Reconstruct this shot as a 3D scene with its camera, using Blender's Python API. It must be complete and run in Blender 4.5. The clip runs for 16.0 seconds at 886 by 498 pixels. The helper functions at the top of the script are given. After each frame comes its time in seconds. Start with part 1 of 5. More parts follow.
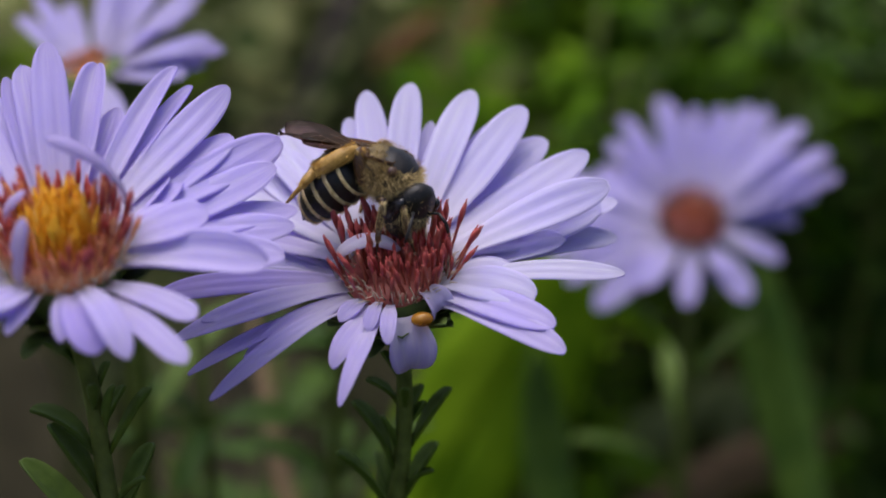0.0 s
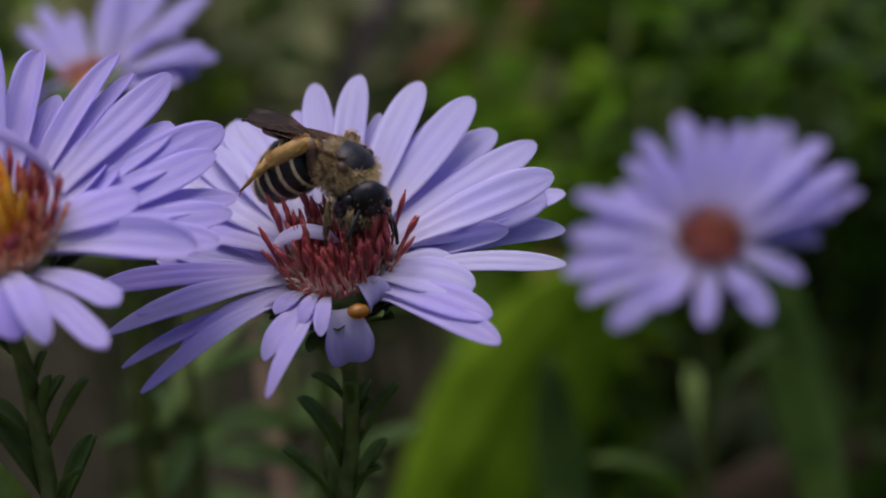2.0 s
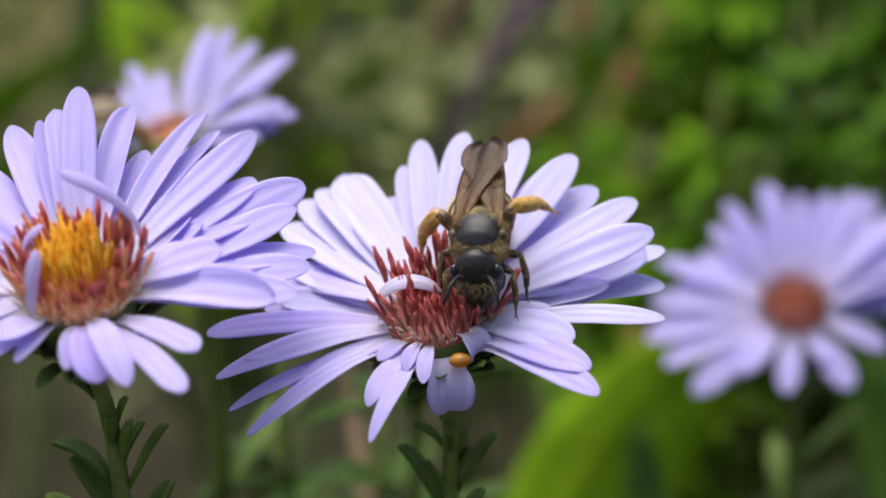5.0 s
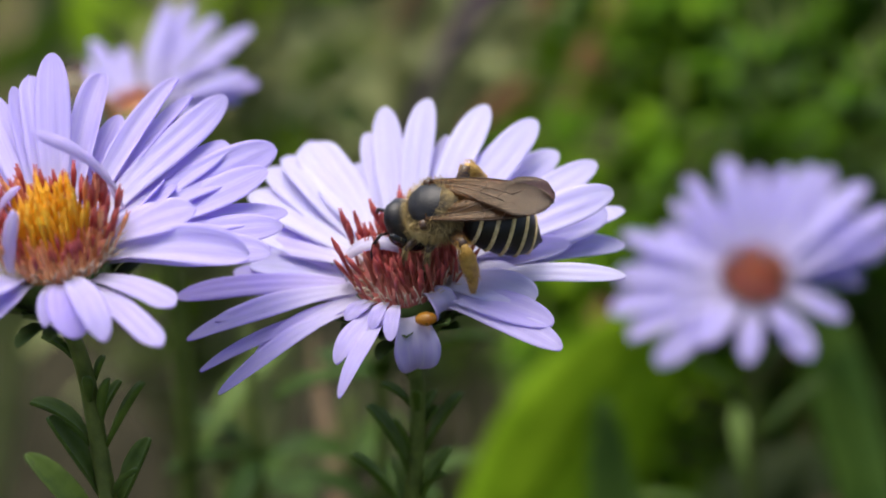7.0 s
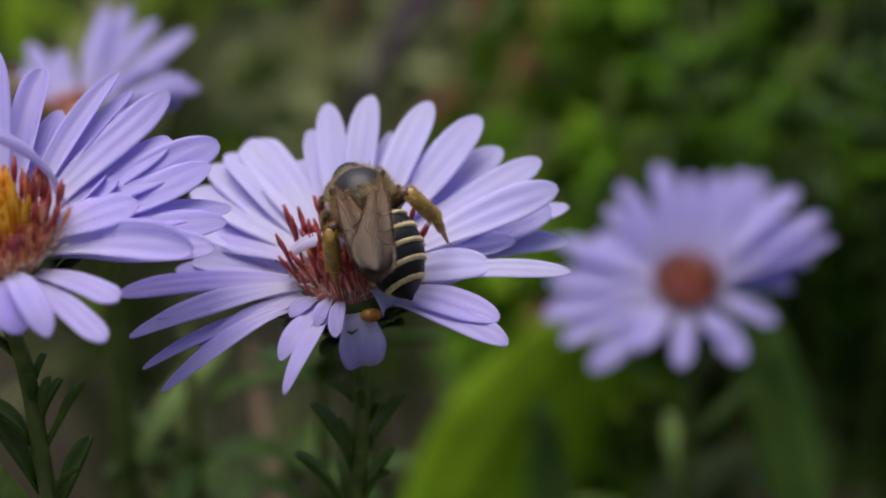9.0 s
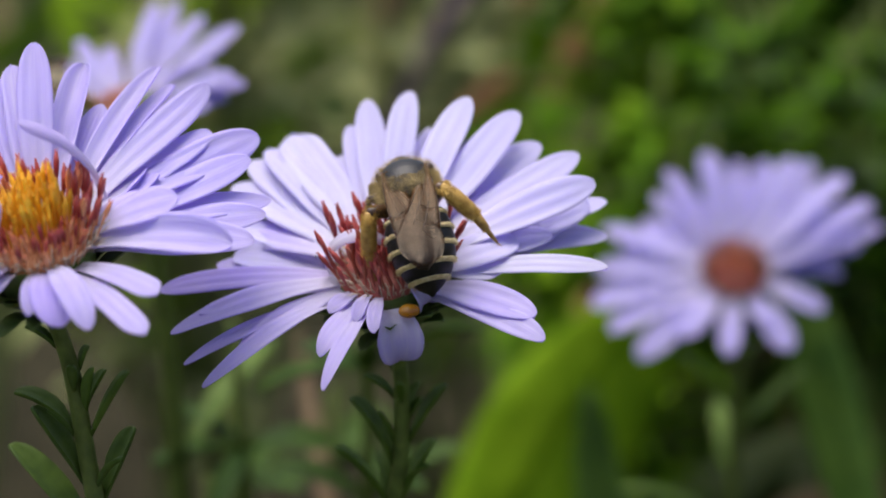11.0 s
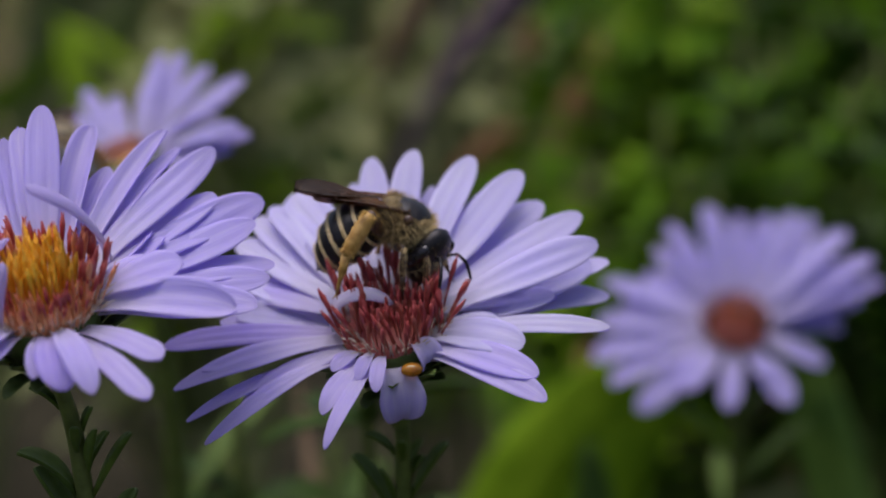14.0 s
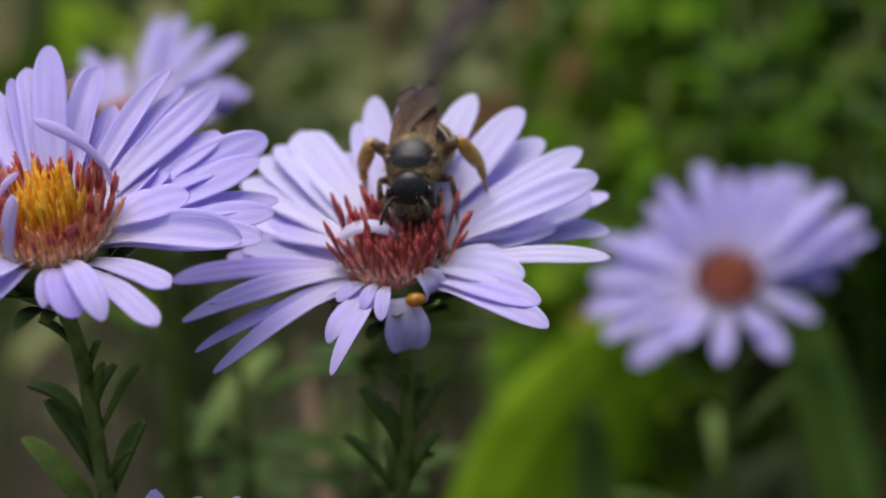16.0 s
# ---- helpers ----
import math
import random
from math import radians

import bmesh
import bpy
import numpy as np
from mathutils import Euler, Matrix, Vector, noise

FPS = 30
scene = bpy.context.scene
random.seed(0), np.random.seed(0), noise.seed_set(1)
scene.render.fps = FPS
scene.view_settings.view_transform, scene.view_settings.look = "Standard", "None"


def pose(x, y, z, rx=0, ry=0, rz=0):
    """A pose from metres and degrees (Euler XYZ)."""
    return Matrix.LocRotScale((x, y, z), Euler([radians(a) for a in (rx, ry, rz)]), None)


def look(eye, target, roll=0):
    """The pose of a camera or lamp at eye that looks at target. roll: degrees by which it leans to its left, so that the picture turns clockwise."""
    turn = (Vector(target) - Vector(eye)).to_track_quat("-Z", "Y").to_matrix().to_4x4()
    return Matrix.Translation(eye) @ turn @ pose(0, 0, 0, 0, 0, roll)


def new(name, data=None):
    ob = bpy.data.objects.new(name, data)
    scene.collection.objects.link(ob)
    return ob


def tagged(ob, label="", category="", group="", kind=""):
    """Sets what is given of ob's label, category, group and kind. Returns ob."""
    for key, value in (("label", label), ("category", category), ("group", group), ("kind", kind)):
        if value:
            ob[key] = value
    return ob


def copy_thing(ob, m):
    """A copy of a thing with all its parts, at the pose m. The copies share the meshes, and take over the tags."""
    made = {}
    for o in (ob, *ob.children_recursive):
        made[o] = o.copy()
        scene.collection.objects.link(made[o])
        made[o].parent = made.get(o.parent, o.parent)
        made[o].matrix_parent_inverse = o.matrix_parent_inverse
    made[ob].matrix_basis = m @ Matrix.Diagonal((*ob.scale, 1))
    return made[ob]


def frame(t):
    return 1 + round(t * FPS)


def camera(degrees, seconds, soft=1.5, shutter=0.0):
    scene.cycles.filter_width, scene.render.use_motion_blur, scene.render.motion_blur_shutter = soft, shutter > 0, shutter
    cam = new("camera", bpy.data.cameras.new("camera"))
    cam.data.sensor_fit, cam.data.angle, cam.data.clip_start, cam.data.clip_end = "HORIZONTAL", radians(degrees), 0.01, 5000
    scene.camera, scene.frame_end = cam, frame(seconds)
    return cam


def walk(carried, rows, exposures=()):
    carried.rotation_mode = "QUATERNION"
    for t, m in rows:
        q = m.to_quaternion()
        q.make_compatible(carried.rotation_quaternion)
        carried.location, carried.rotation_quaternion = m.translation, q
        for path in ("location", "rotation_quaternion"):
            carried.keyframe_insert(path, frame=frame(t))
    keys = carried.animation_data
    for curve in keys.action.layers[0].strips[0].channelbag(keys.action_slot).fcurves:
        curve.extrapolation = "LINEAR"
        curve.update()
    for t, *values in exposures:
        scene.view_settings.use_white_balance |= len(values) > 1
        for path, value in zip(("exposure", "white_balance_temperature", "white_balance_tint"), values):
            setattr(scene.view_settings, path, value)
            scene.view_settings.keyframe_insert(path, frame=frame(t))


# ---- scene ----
cam = camera(28.0, 16.0, soft=1.8)
cam.data.dof.use_dof = True
cam.data.dof.focus_distance = 0.107
cam.data.dof.aperture_fstop = 24.0
walk(cam, [
    (0, pose(-0.00691, -0.10218, 0.34588, 66.004, -0.844, -2.544)),
    (0.5, pose(-0.00578, -0.10160, 0.34526, 66.060, -0.456, -2.457)),
    (1, pose(-0.00412, -0.10145, 0.34598, 66.447, -0.480, -1.838)),
    (1.5, pose(-0.00221, -0.10086, 0.34429, 67.117, 0.151, -1.361)),
    (2, pose(0.00069, -0.10158, 0.34347, 66.740, 0.244, -0.550)),
    (2.5, pose(0.00196, -0.10205, 0.34382, 66.536, -0.020, 0.446)),
    (3, pose(0.00147, -0.10329, 0.34336, 67.580, -0.603, 0.616)),
    (3.5, pose(0.00110, -0.10327, 0.34362, 68.682, -0.084, 1.573)),
    (4, pose(0.00034, -0.10379, 0.34377, 68.958, -0.157, 2.034)),
    (4.5, pose(0.00050, -0.10430, 0.34357, 69.141, 0.271, 2.331)),
    (5, pose(0.00079, -0.10437, 0.34299, 69.225, 0.412, 2.647)),
    (5.2, pose(0.00126, -0.10474, 0.34255, 69.016, 0.348, 2.492)),
    (7.3, pose(0.00067, -0.10741, 0.34206, 68.982, 0.637, 0.945)),
    (7.5, pose(0.00050, -0.10745, 0.34223, 69.085, 0.423, 0.507)),
    (8, pose(0.00008, -0.10773, 0.34274, 69.128, -0.174, -0.378)),
    (8.5, pose(0.00057, -0.10796, 0.34200, 69.355, 0.033, -0.568)),
    (9, pose(0.00006, -0.10726, 0.34130, 69.255, -0.073, -0.763)),
    (9.5, pose(0.00025, -0.10765, 0.34126, 69.019, 0.033, -0.533)),
    (10, pose(-0.00009, -0.10691, 0.34204, 68.603, 0.143, 0.358)),
    (10.2, pose(0.00012, -0.10726, 0.34172, 68.839, 0.899, 0.601)),
    (12.3, pose(0.00155, -0.10769, 0.34271, 68.510, 0.447, 1.159)),
    (12.5, pose(0.00155, -0.10719, 0.34245, 69.087, 0.399, 1.066)),
    (13, pose(0.00141, -0.10674, 0.34245, 69.747, 0.142, 1.033)),
    (13.5, pose(0.00115, -0.10688, 0.34269, 70.154, 0.151, 1.066)),
    (14, pose(0.00089, -0.10781, 0.34308, 70.211, 0.314, 0.969)),
    (14.5, pose(-0.00031, -0.10874, 0.34189, 70.343, 0.288, 1.073)),
    (15, pose(0.00025, -0.10934, 0.34068, 70.031, 1.047, 1.265)),
    (15.5, pose(0.00068, -0.11062, 0.34058, 69.818, 0.912, 1.056)),
    (16, pose(0.00078, -0.11089, 0.34076, 69.745, 0.609, 0.791)),
], exposures=[
    (0, -0.02, 6328, 17.7), (1.2, -0.26, 6185, 22.5), (2, -0.45, 6050, 27.0), (2.8, -0.42, 6073, 26.2), (3.5, -0.08, 6296, 18.8), (5, 0.6, 6500, 12.0), (7.3, 0.58, 6500, 12.0), (7.8, 0.46, 6497, 12.1), (8.5, 0.04, 6359, 16.7), (9, -0.1, 6284, 19.2), (9.5, 0.08, 6378, 16.1), (10.2, 0.38, 6484, 12.5), (12.3, 0.44, 6495, 12.2), (12.8, 0.22, 6436, 14.1), (13.5, -0.15, 6255, 20.2), (14, -0.26, 6185, 22.5), (14.5, -0.02, 6328, 17.7), (15.2, 0.34, 6474, 12.9), (16, 0.18, 6421, 14.6),
])

# ---- daylight under a thin overcast ----
SUN_DIR = Vector((-0.17, 0.16, 0.97)).normalized()
world = bpy.data.worlds.new("sky")
scene.world = world
world.use_nodes = True
wn = world.node_tree
sky = wn.nodes.new("ShaderNodeTexSky")
sky.sky_type = "NISHITA"
sky.sun_disc = False
sky.sun_elevation = math.asin(SUN_DIR.z)
sky.sun_rotation = math.atan2(SUN_DIR.x, SUN_DIR.y)
sky.air_density, sky.dust_density = 1.0, 4.0
wn.nodes["Background"].inputs["Strength"].default_value = 0.15
wn.links.new(sky.outputs[0], wn.nodes["Background"].inputs["Color"])
sun = new("sun", bpy.data.lights.new("sun", "SUN"))
sun.data.energy, sun.data.angle, sun.data.color = 3.15, radians(55), (1.0, 0.98, 0.95)
sun.matrix_world = look(SUN_DIR * 3, (0, 0, 0))

# ---- materials ----
MM = 0.001


def material(name, rough=0.6, **inputs):
    m = bpy.data.materials.new(name)
    m.use_nodes = True
    b = m.node_tree.nodes["Principled BSDF"]
    b.inputs["Roughness"].default_value = rough
    for k, v in inputs.items():
        b.inputs[k.replace("_", " ")].default_value = v
    return m, m.node_tree, b


def ramp(nt, fac, stops):
    r = nt.nodes.new("ShaderNodeValToRGB")
    e = r.color_ramp.elements
    while len(e) < len(stops):
        e.new(0.5)
    for el, (p, c) in zip(e, stops):
        el.position, el.color = p, (*c, 1)
    nt.links.new(fac, r.inputs["Fac"])
    return r.outputs["Color"]


def grain(nt, scale, detail=4.0, coord="Object", stretch=(1, 1, 1)):
    tc = nt.nodes.new("ShaderNodeTexCoord")
    mp = nt.nodes.new("ShaderNodeMapping")
    mp.inputs["Scale"].default_value = stretch
    nt.links.new(tc.outputs[coord], mp.inputs["Vector"])
    n = nt.nodes.new("ShaderNodeTexNoise")
    n.inputs["Scale"].default_value, n.inputs["Detail"].default_value = scale, detail
    nt.links.new(mp.outputs["Vector"], n.inputs["Vector"])
    return n.outputs["Fac"]


def mixed(nt, fac, a, b, how="MIX"):
    m = nt.nodes.new("ShaderNodeMix")
    m.data_type, m.blend_type = "RGBA", how
    for sock, v in ((m.inputs["Factor"], fac), (m.inputs["A"], a), (m.inputs["B"], b)):
        if isinstance(v, (int, float)):
            sock.default_value = v
        elif isinstance(v, tuple):
            sock.default_value = (*v, 1)
        else:
            nt.links.new(v, sock)
    return m.outputs["Result"]


def bump(nt, b, height, strength, dist):
    n = nt.nodes.new("ShaderNodeBump")
    n.inputs["Strength"].default_value, n.inputs["Distance"].default_value = strength, dist
    nt.links.new(height, n.inputs["Height"])
    nt.links.new(n.outputs["Normal"], b.inputs["Normal"])


def random_fac(nt):
    return nt.nodes.new("ShaderNodeObjectInfo").outputs["Random"]


def thin(nt, b, colour, share):
    """Lets part of the light through a thin blade."""
    tr = nt.nodes.new("ShaderNodeBsdfTranslucent")
    mx = nt.nodes.new("ShaderNodeMixShader")
    mx.inputs[0].default_value = share
    nt.links.new(colour, tr.inputs["Color"])
    nt.links.new(b.outputs[0], mx.inputs[1])
    nt.links.new(tr.outputs[0], mx.inputs[2])
    nt.links.new(mx.outputs[0], nt.nodes["Material Output"].inputs["Surface"])


def petal_material(name, tint, deep, base):
    m, nt, b = material(name, 0.55)
    b.inputs["Specular IOR Level"].default_value = 0.25
    tc = nt.nodes.new("ShaderNodeTexCoord")
    sep = nt.nodes.new("ShaderNodeSeparateXYZ")
    nt.links.new(tc.outputs["UV"], sep.inputs[0])
    streak = grain(nt, 1.0, coord="UV", stretch=(1.2, 9.0, 1.0), detail=5)
    blotch = grain(nt, 420.0, detail=3)
    col = ramp(nt, streak, [(0.3, deep), (0.62, tint)])
    col = mixed(nt, mixed_value(nt, random_fac(nt), 0.5), col, deep)
    col = mixed(nt, mixed_value(nt, blotch, 0.22), col, tint)
    pale = ramp(nt, sep.outputs["X"], [(0.0, (1, 1, 1)), (0.33, (0, 0, 0))])
    col = mixed(nt, pale, col, base)
    nt.links.new(col, b.inputs["Base Color"])
    bump(nt, b, grain(nt, 1.0, coord="UV", stretch=(1.6, 30.0, 1.0), detail=4), 0.8, 0.00012)
    thin(nt, b, mixed(nt, 0.5, col, col, "MULTIPLY"), 0.58)
    return m


def mixed_value(nt, fac, k):
    m = nt.nodes.new("ShaderNodeMath")
    m.operation = "MULTIPLY"
    m.inputs[1].default_value = k
    nt.links.new(fac, m.inputs[0])
    return m.outputs[0]


PETAL = petal_material("lavender_petal", (0.87, 0.865, 0.955), (0.755, 0.71, 0.935), (0.89, 0.88, 0.92))
VIOLET = petal_material("violet_petal", (0.80, 0.745, 0.95), (0.65, 0.56, 0.91), (0.865, 0.835, 0.91))
# Undersides and two front petals: deeper violet, with shade put into the colour.
PETAL_UNDER_SHADE = petal_material("petal_underside_shade", (0.67, 0.575, 0.92), (0.53, 0.43, 0.87), (0.78, 0.72, 0.89))
LILAC = petal_material("pale_lilac_petal", (0.685, 0.64, 0.87), (0.55, 0.485, 0.81), (0.735, 0.69, 0.84))
PETAL_EDGE = petal_material("pale_petal_edge", (0.84, 0.80, 0.95), (0.66, 0.58, 0.90), (0.86, 0.82, 0.90))


def noisy(name, a, c, scale, rough=0.6, bump_d=0.0, bump_s=0.4, spread=(0.35, 0.65), stretch=(1, 1, 1), vary=0.0, vary_to=None, leafy=0.0, spec=None):
    m, nt, b = material(name, rough)
    g = grain(nt, scale, stretch=stretch)
    col = ramp(nt, g, [(spread[0], a), (spread[1], c)])
    if vary:
        col = mixed(nt, mixed_value(nt, random_fac(nt), vary), col, vary_to)
    nt.links.new(col, b.inputs["Base Color"])
    if spec is not None:
        b.inputs["Specular IOR Level"].default_value = spec
    if bump_d:
        bump(nt, b, grain(nt, scale * 3, stretch=stretch), bump_s, bump_d)
    if leafy:
        thin(nt, b, col, leafy)
    return m


STEM = noisy("green_stem", (0.062, 0.086, 0.013), (0.115, 0.152, 0.026), 900, 0.6, 0.0002, vary=0.3, vary_to=(0.080, 0.080, 0.024), spec=0.2)
BRACT = noisy("green_bract", (0.055, 0.095, 0.017), (0.11, 0.16, 0.034), 1200, 0.5, 0.0001, vary=0.4, vary_to=(0.06, 0.08, 0.02), spec=0.2)
LEAF = noisy("aster_leaf", (0.066, 0.118, 0.013), (0.120, 0.195, 0.025), 500, 0.5, 0.0002, vary=0.4, vary_to=(0.030, 0.056, 0.010), leafy=0.25, spec=0.2)
RED = noisy("crimson_floret", (0.34, 0.050, 0.048), (0.56, 0.13, 0.095), 1500, 0.45, 0.00005, vary=0.6, vary_to=(0.64, 0.27, 0.17), leafy=0.3)
RED_TIP = noisy("dark_crimson_tip", (0.30, 0.040, 0.042), (0.54, 0.11, 0.085), 2000, 0.5)
BROWN_RED = noisy("brownish_red_floret", (0.24, 0.065, 0.035), (0.40, 0.15, 0.075), 1500, 0.6)
ORANGE = noisy("rusty_orange_floret", (0.50, 0.17, 0.05), (0.66, 0.33, 0.12), 1500, 0.5, vary=0.45, vary_to=(0.36, 0.09, 0.05))
PEACH = noisy("peach_floret", (0.72, 0.30, 0.12), (0.80, 0.50, 0.28), 1500, 0.5, vary=0.5, vary_to=(0.58, 0.14, 0.06))
YELLOW = noisy("yellow_floret", (0.80, 0.44, 0.015), (0.90, 0.62, 0.03), 1500, 0.5, vary=0.5, vary_to=(0.70, 0.28, 0.02))
CREAM = noisy("cream_bristle", (0.55, 0.42, 0.28), (0.75, 0.66, 0.52), 2500, 0.6)
NECTAR = noisy("amber_drop", (0.85, 0.42, 0.02), (0.55, 0.18, 0.01), 900, 0.06)
NECTAR.node_tree.nodes["Principled BSDF"].inputs["Transmission Weight"].default_value = 0.6
SOIL = noisy("garden_soil", (0.013, 0.012, 0.0065), (0.036, 0.032, 0.018), 60, 0.95, 0.004, 0.8, spec=0.05)
BLADE = noisy("bright_blade", (0.120, 0.230, 0.004), (0.218, 0.350, 0.010), 120, 0.6, 0.0003, vary=0.3, vary_to=(0.077, 0.174, 0.008), leafy=0.35, spec=0.05)
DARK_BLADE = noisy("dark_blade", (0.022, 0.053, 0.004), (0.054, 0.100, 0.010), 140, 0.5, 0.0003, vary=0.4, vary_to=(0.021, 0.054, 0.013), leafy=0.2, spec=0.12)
BUSH = noisy("bush_leaf", (0.092, 0.220, 0.007), (0.175, 0.335, 0.014), 140, 0.6, 0.0003, vary=0.4, vary_to=(0.075, 0.180, 0.010), leafy=0.5, spec=0.05)
GREY_BLADE = noisy("grey_green_blade", (0.190, 0.220, 0.068), (0.300, 0.320, 0.128), 120, 0.6, 0.0003, vary=0.5, vary_to=(0.085, 0.113, 0.037), leafy=0.15, spec=0.12)
DRY = noisy("dry_leaf", (0.10, 0.066, 0.026), (0.165, 0.115, 0.050), 300, 0.75, 0.0003, vary=0.4, vary_to=(0.172, 0.086, 0.043))
RUST = noisy("rusty_dead_leaf", (0.22, 0.085, 0.028), (0.31, 0.145, 0.05), 300, 0.7, 0.0003)
TWIG = noisy("dark_purple_twig", (0.04, 0.027, 0.032), (0.08, 0.058, 0.062), 300, 0.8, 0.0005, spec=0.1)
BEE_BLACK = noisy("black_cuticle", (0.005, 0.005, 0.005), (0.014, 0.012, 0.010), 2500, 0.4, 0.00004, 0.5, spec=0.3)
BEE_BROWN = noisy("brown_cuticle", (0.03, 0.014, 0.006), (0.08, 0.04, 0.015), 2500, 0.4)
BEE_EYE = noisy("compound_eye", (0.008, 0.008, 0.009), (0.02, 0.018, 0.018), 6000, 0.22, 0.00003)
BEE_LEG = noisy("amber_leg", (0.29, 0.155, 0.023), (0.46, 0.28, 0.062), 2500, 0.5, 0.00006)
FELT = noisy("golden_felt", (0.036, 0.025, 0.010), (0.17, 0.12, 0.042), 1800, 0.85, 0.0001, 0.9)
BAND = noisy("cream_hair_band", (0.50, 0.38, 0.16), (0.74, 0.61, 0.33), 5000, 0.8, 0.00008, 0.8)
FUR = noisy("tawny_hair", (0.30, 0.21, 0.068), (0.64, 0.49, 0.215), 1500, 0.7)
FUR_GOLD = noisy("golden_leg_hair", (0.40, 0.23, 0.03), (0.62, 0.40, 0.095), 3000, 0.7)


def wing_material():
    m, nt, b = material("smoky_wing", 0.3)
    b.inputs["Specular IOR Level"].default_value = 0.15
    uv = nt.nodes.new("ShaderNodeSeparateXYZ")
    nt.links.new(nt.nodes.new("ShaderNodeTexCoord").outputs["UV"], uv.inputs[0])
    nt.links.new(ramp(nt, uv.outputs["X"], [(0.05, (0.21, 0.11, 0.031)), (0.5, (0.080, 0.046, 0.022)), (0.9, (0.052, 0.040, 0.034))]), b.inputs["Base Color"])
    clear = nt.nodes.new("ShaderNodeBsdfTransparent")
    nt.links.new(ramp(nt, uv.outputs["X"], [(0.1, (0.55, 0.32, 0.12)), (0.8, (0.46, 0.36, 0.30))]), clear.inputs["Color"])
    gloss = nt.nodes.new("ShaderNodeBsdfGlossy")
    gloss.inputs["Roughness"].default_value = 0.34
    gloss.inputs["Color"].default_value = (1.0, 0.84, 0.62, 1)
    mx, shine = nt.nodes.new("ShaderNodeMixShader"), nt.nodes.new("ShaderNodeMixShader")
    f = nt.nodes.new("ShaderNodeMapRange")
    f.inputs["To Min"].default_value, f.inputs["To Max"].default_value = 0.12, 0.44
    nt.links.new(grain(nt, 900.0), f.inputs["Value"])
    nt.links.new(f.outputs[0], mx.inputs[0])
    nt.links.new(clear.outputs[0], mx.inputs[1])
    nt.links.new(b.outputs[0], mx.inputs[2])
    shine.inputs[0].default_value = 0.013
    nt.links.new(mx.outputs[0], shine.inputs[1])
    nt.links.new(gloss.outputs[0], shine.inputs[2])
    nt.links.new(shine.outputs[0], nt.nodes["Material Output"].inputs["Surface"])
    bump(nt, b, grain(nt, 1500.0), 0.6, 0.0001)
    nt.links.new(b.inputs["Normal"].links[0].from_socket, gloss.inputs["Normal"])
    return m


WING = wing_material()


# ---- mesh helpers; lengths in millimetres ----
def part(name, bm, mats, parent=None, label="", m=None, smooth=True):
    me = bpy.data.meshes.new(name)
    bm.to_mesh(me)
    bm.free()
    for mat in (mats if isinstance(mats, (list, tuple)) else [mats]):
        me.materials.append(mat)
    if smooth:
        me.shade_smooth()
    ob = new(name, me)
    if parent:
        ob.parent = parent
    if m is not None:
        ob.matrix_basis = m
    return tagged(ob, label)


def linked(name, me, parent, m, label=""):
    ob = new(name, me)
    ob.parent, ob.matrix_basis = parent, m
    return tagged(ob, label)


def bridge_rings(bm, rings, cap=True, mat=0):
    for a, b in zip(rings, rings[1:]):
        n = len(a)
        for i in range(n):
            f = bm.faces.new((a[i], a[(i + 1) % n], b[(i + 1) % n], b[i]))
            f.material_index = mat
    if cap:
        bm.faces.new(rings[0][::-1]).material_index = mat
        bm.faces.new(rings[-1]).material_index = mat


def tube(bm, pts, radii, n=7, mat=0):
    """A tapered tube along points."""
    pts = [Vector(p) * MM for p in pts]
    rings = []
    side = None
    for i, p in enumerate(pts):
        d = (pts[min(i + 1, len(pts) - 1)] - pts[max(i - 1, 0)]).normalized()
        if side is None:
            side = d.orthogonal().normalized()
        side = (side - d * side.dot(d)).normalized()
        other = d.cross(side)
        r = radii[i] * MM
        rings.append([bm.verts.new(p + (side * math.cos(a) + other * math.sin(a)) * r) for a in (2 * math.pi * k / n for k in range(n))])
    bridge_rings(bm, rings, mat=mat)


def loft(bm, rows, n=24, mat=0):
    """Rings across the x axis: (x, half width, half height, lift)."""
    rings = []
    for x, ry, rz, zc in rows:
        rings.append([bm.verts.new(Vector((x, ry * math.cos(a), zc + rz * math.sin(a))) * MM) for a in (2 * math.pi * k / n for k in range(n))])
    bridge_rings(bm, rings, mat=mat)


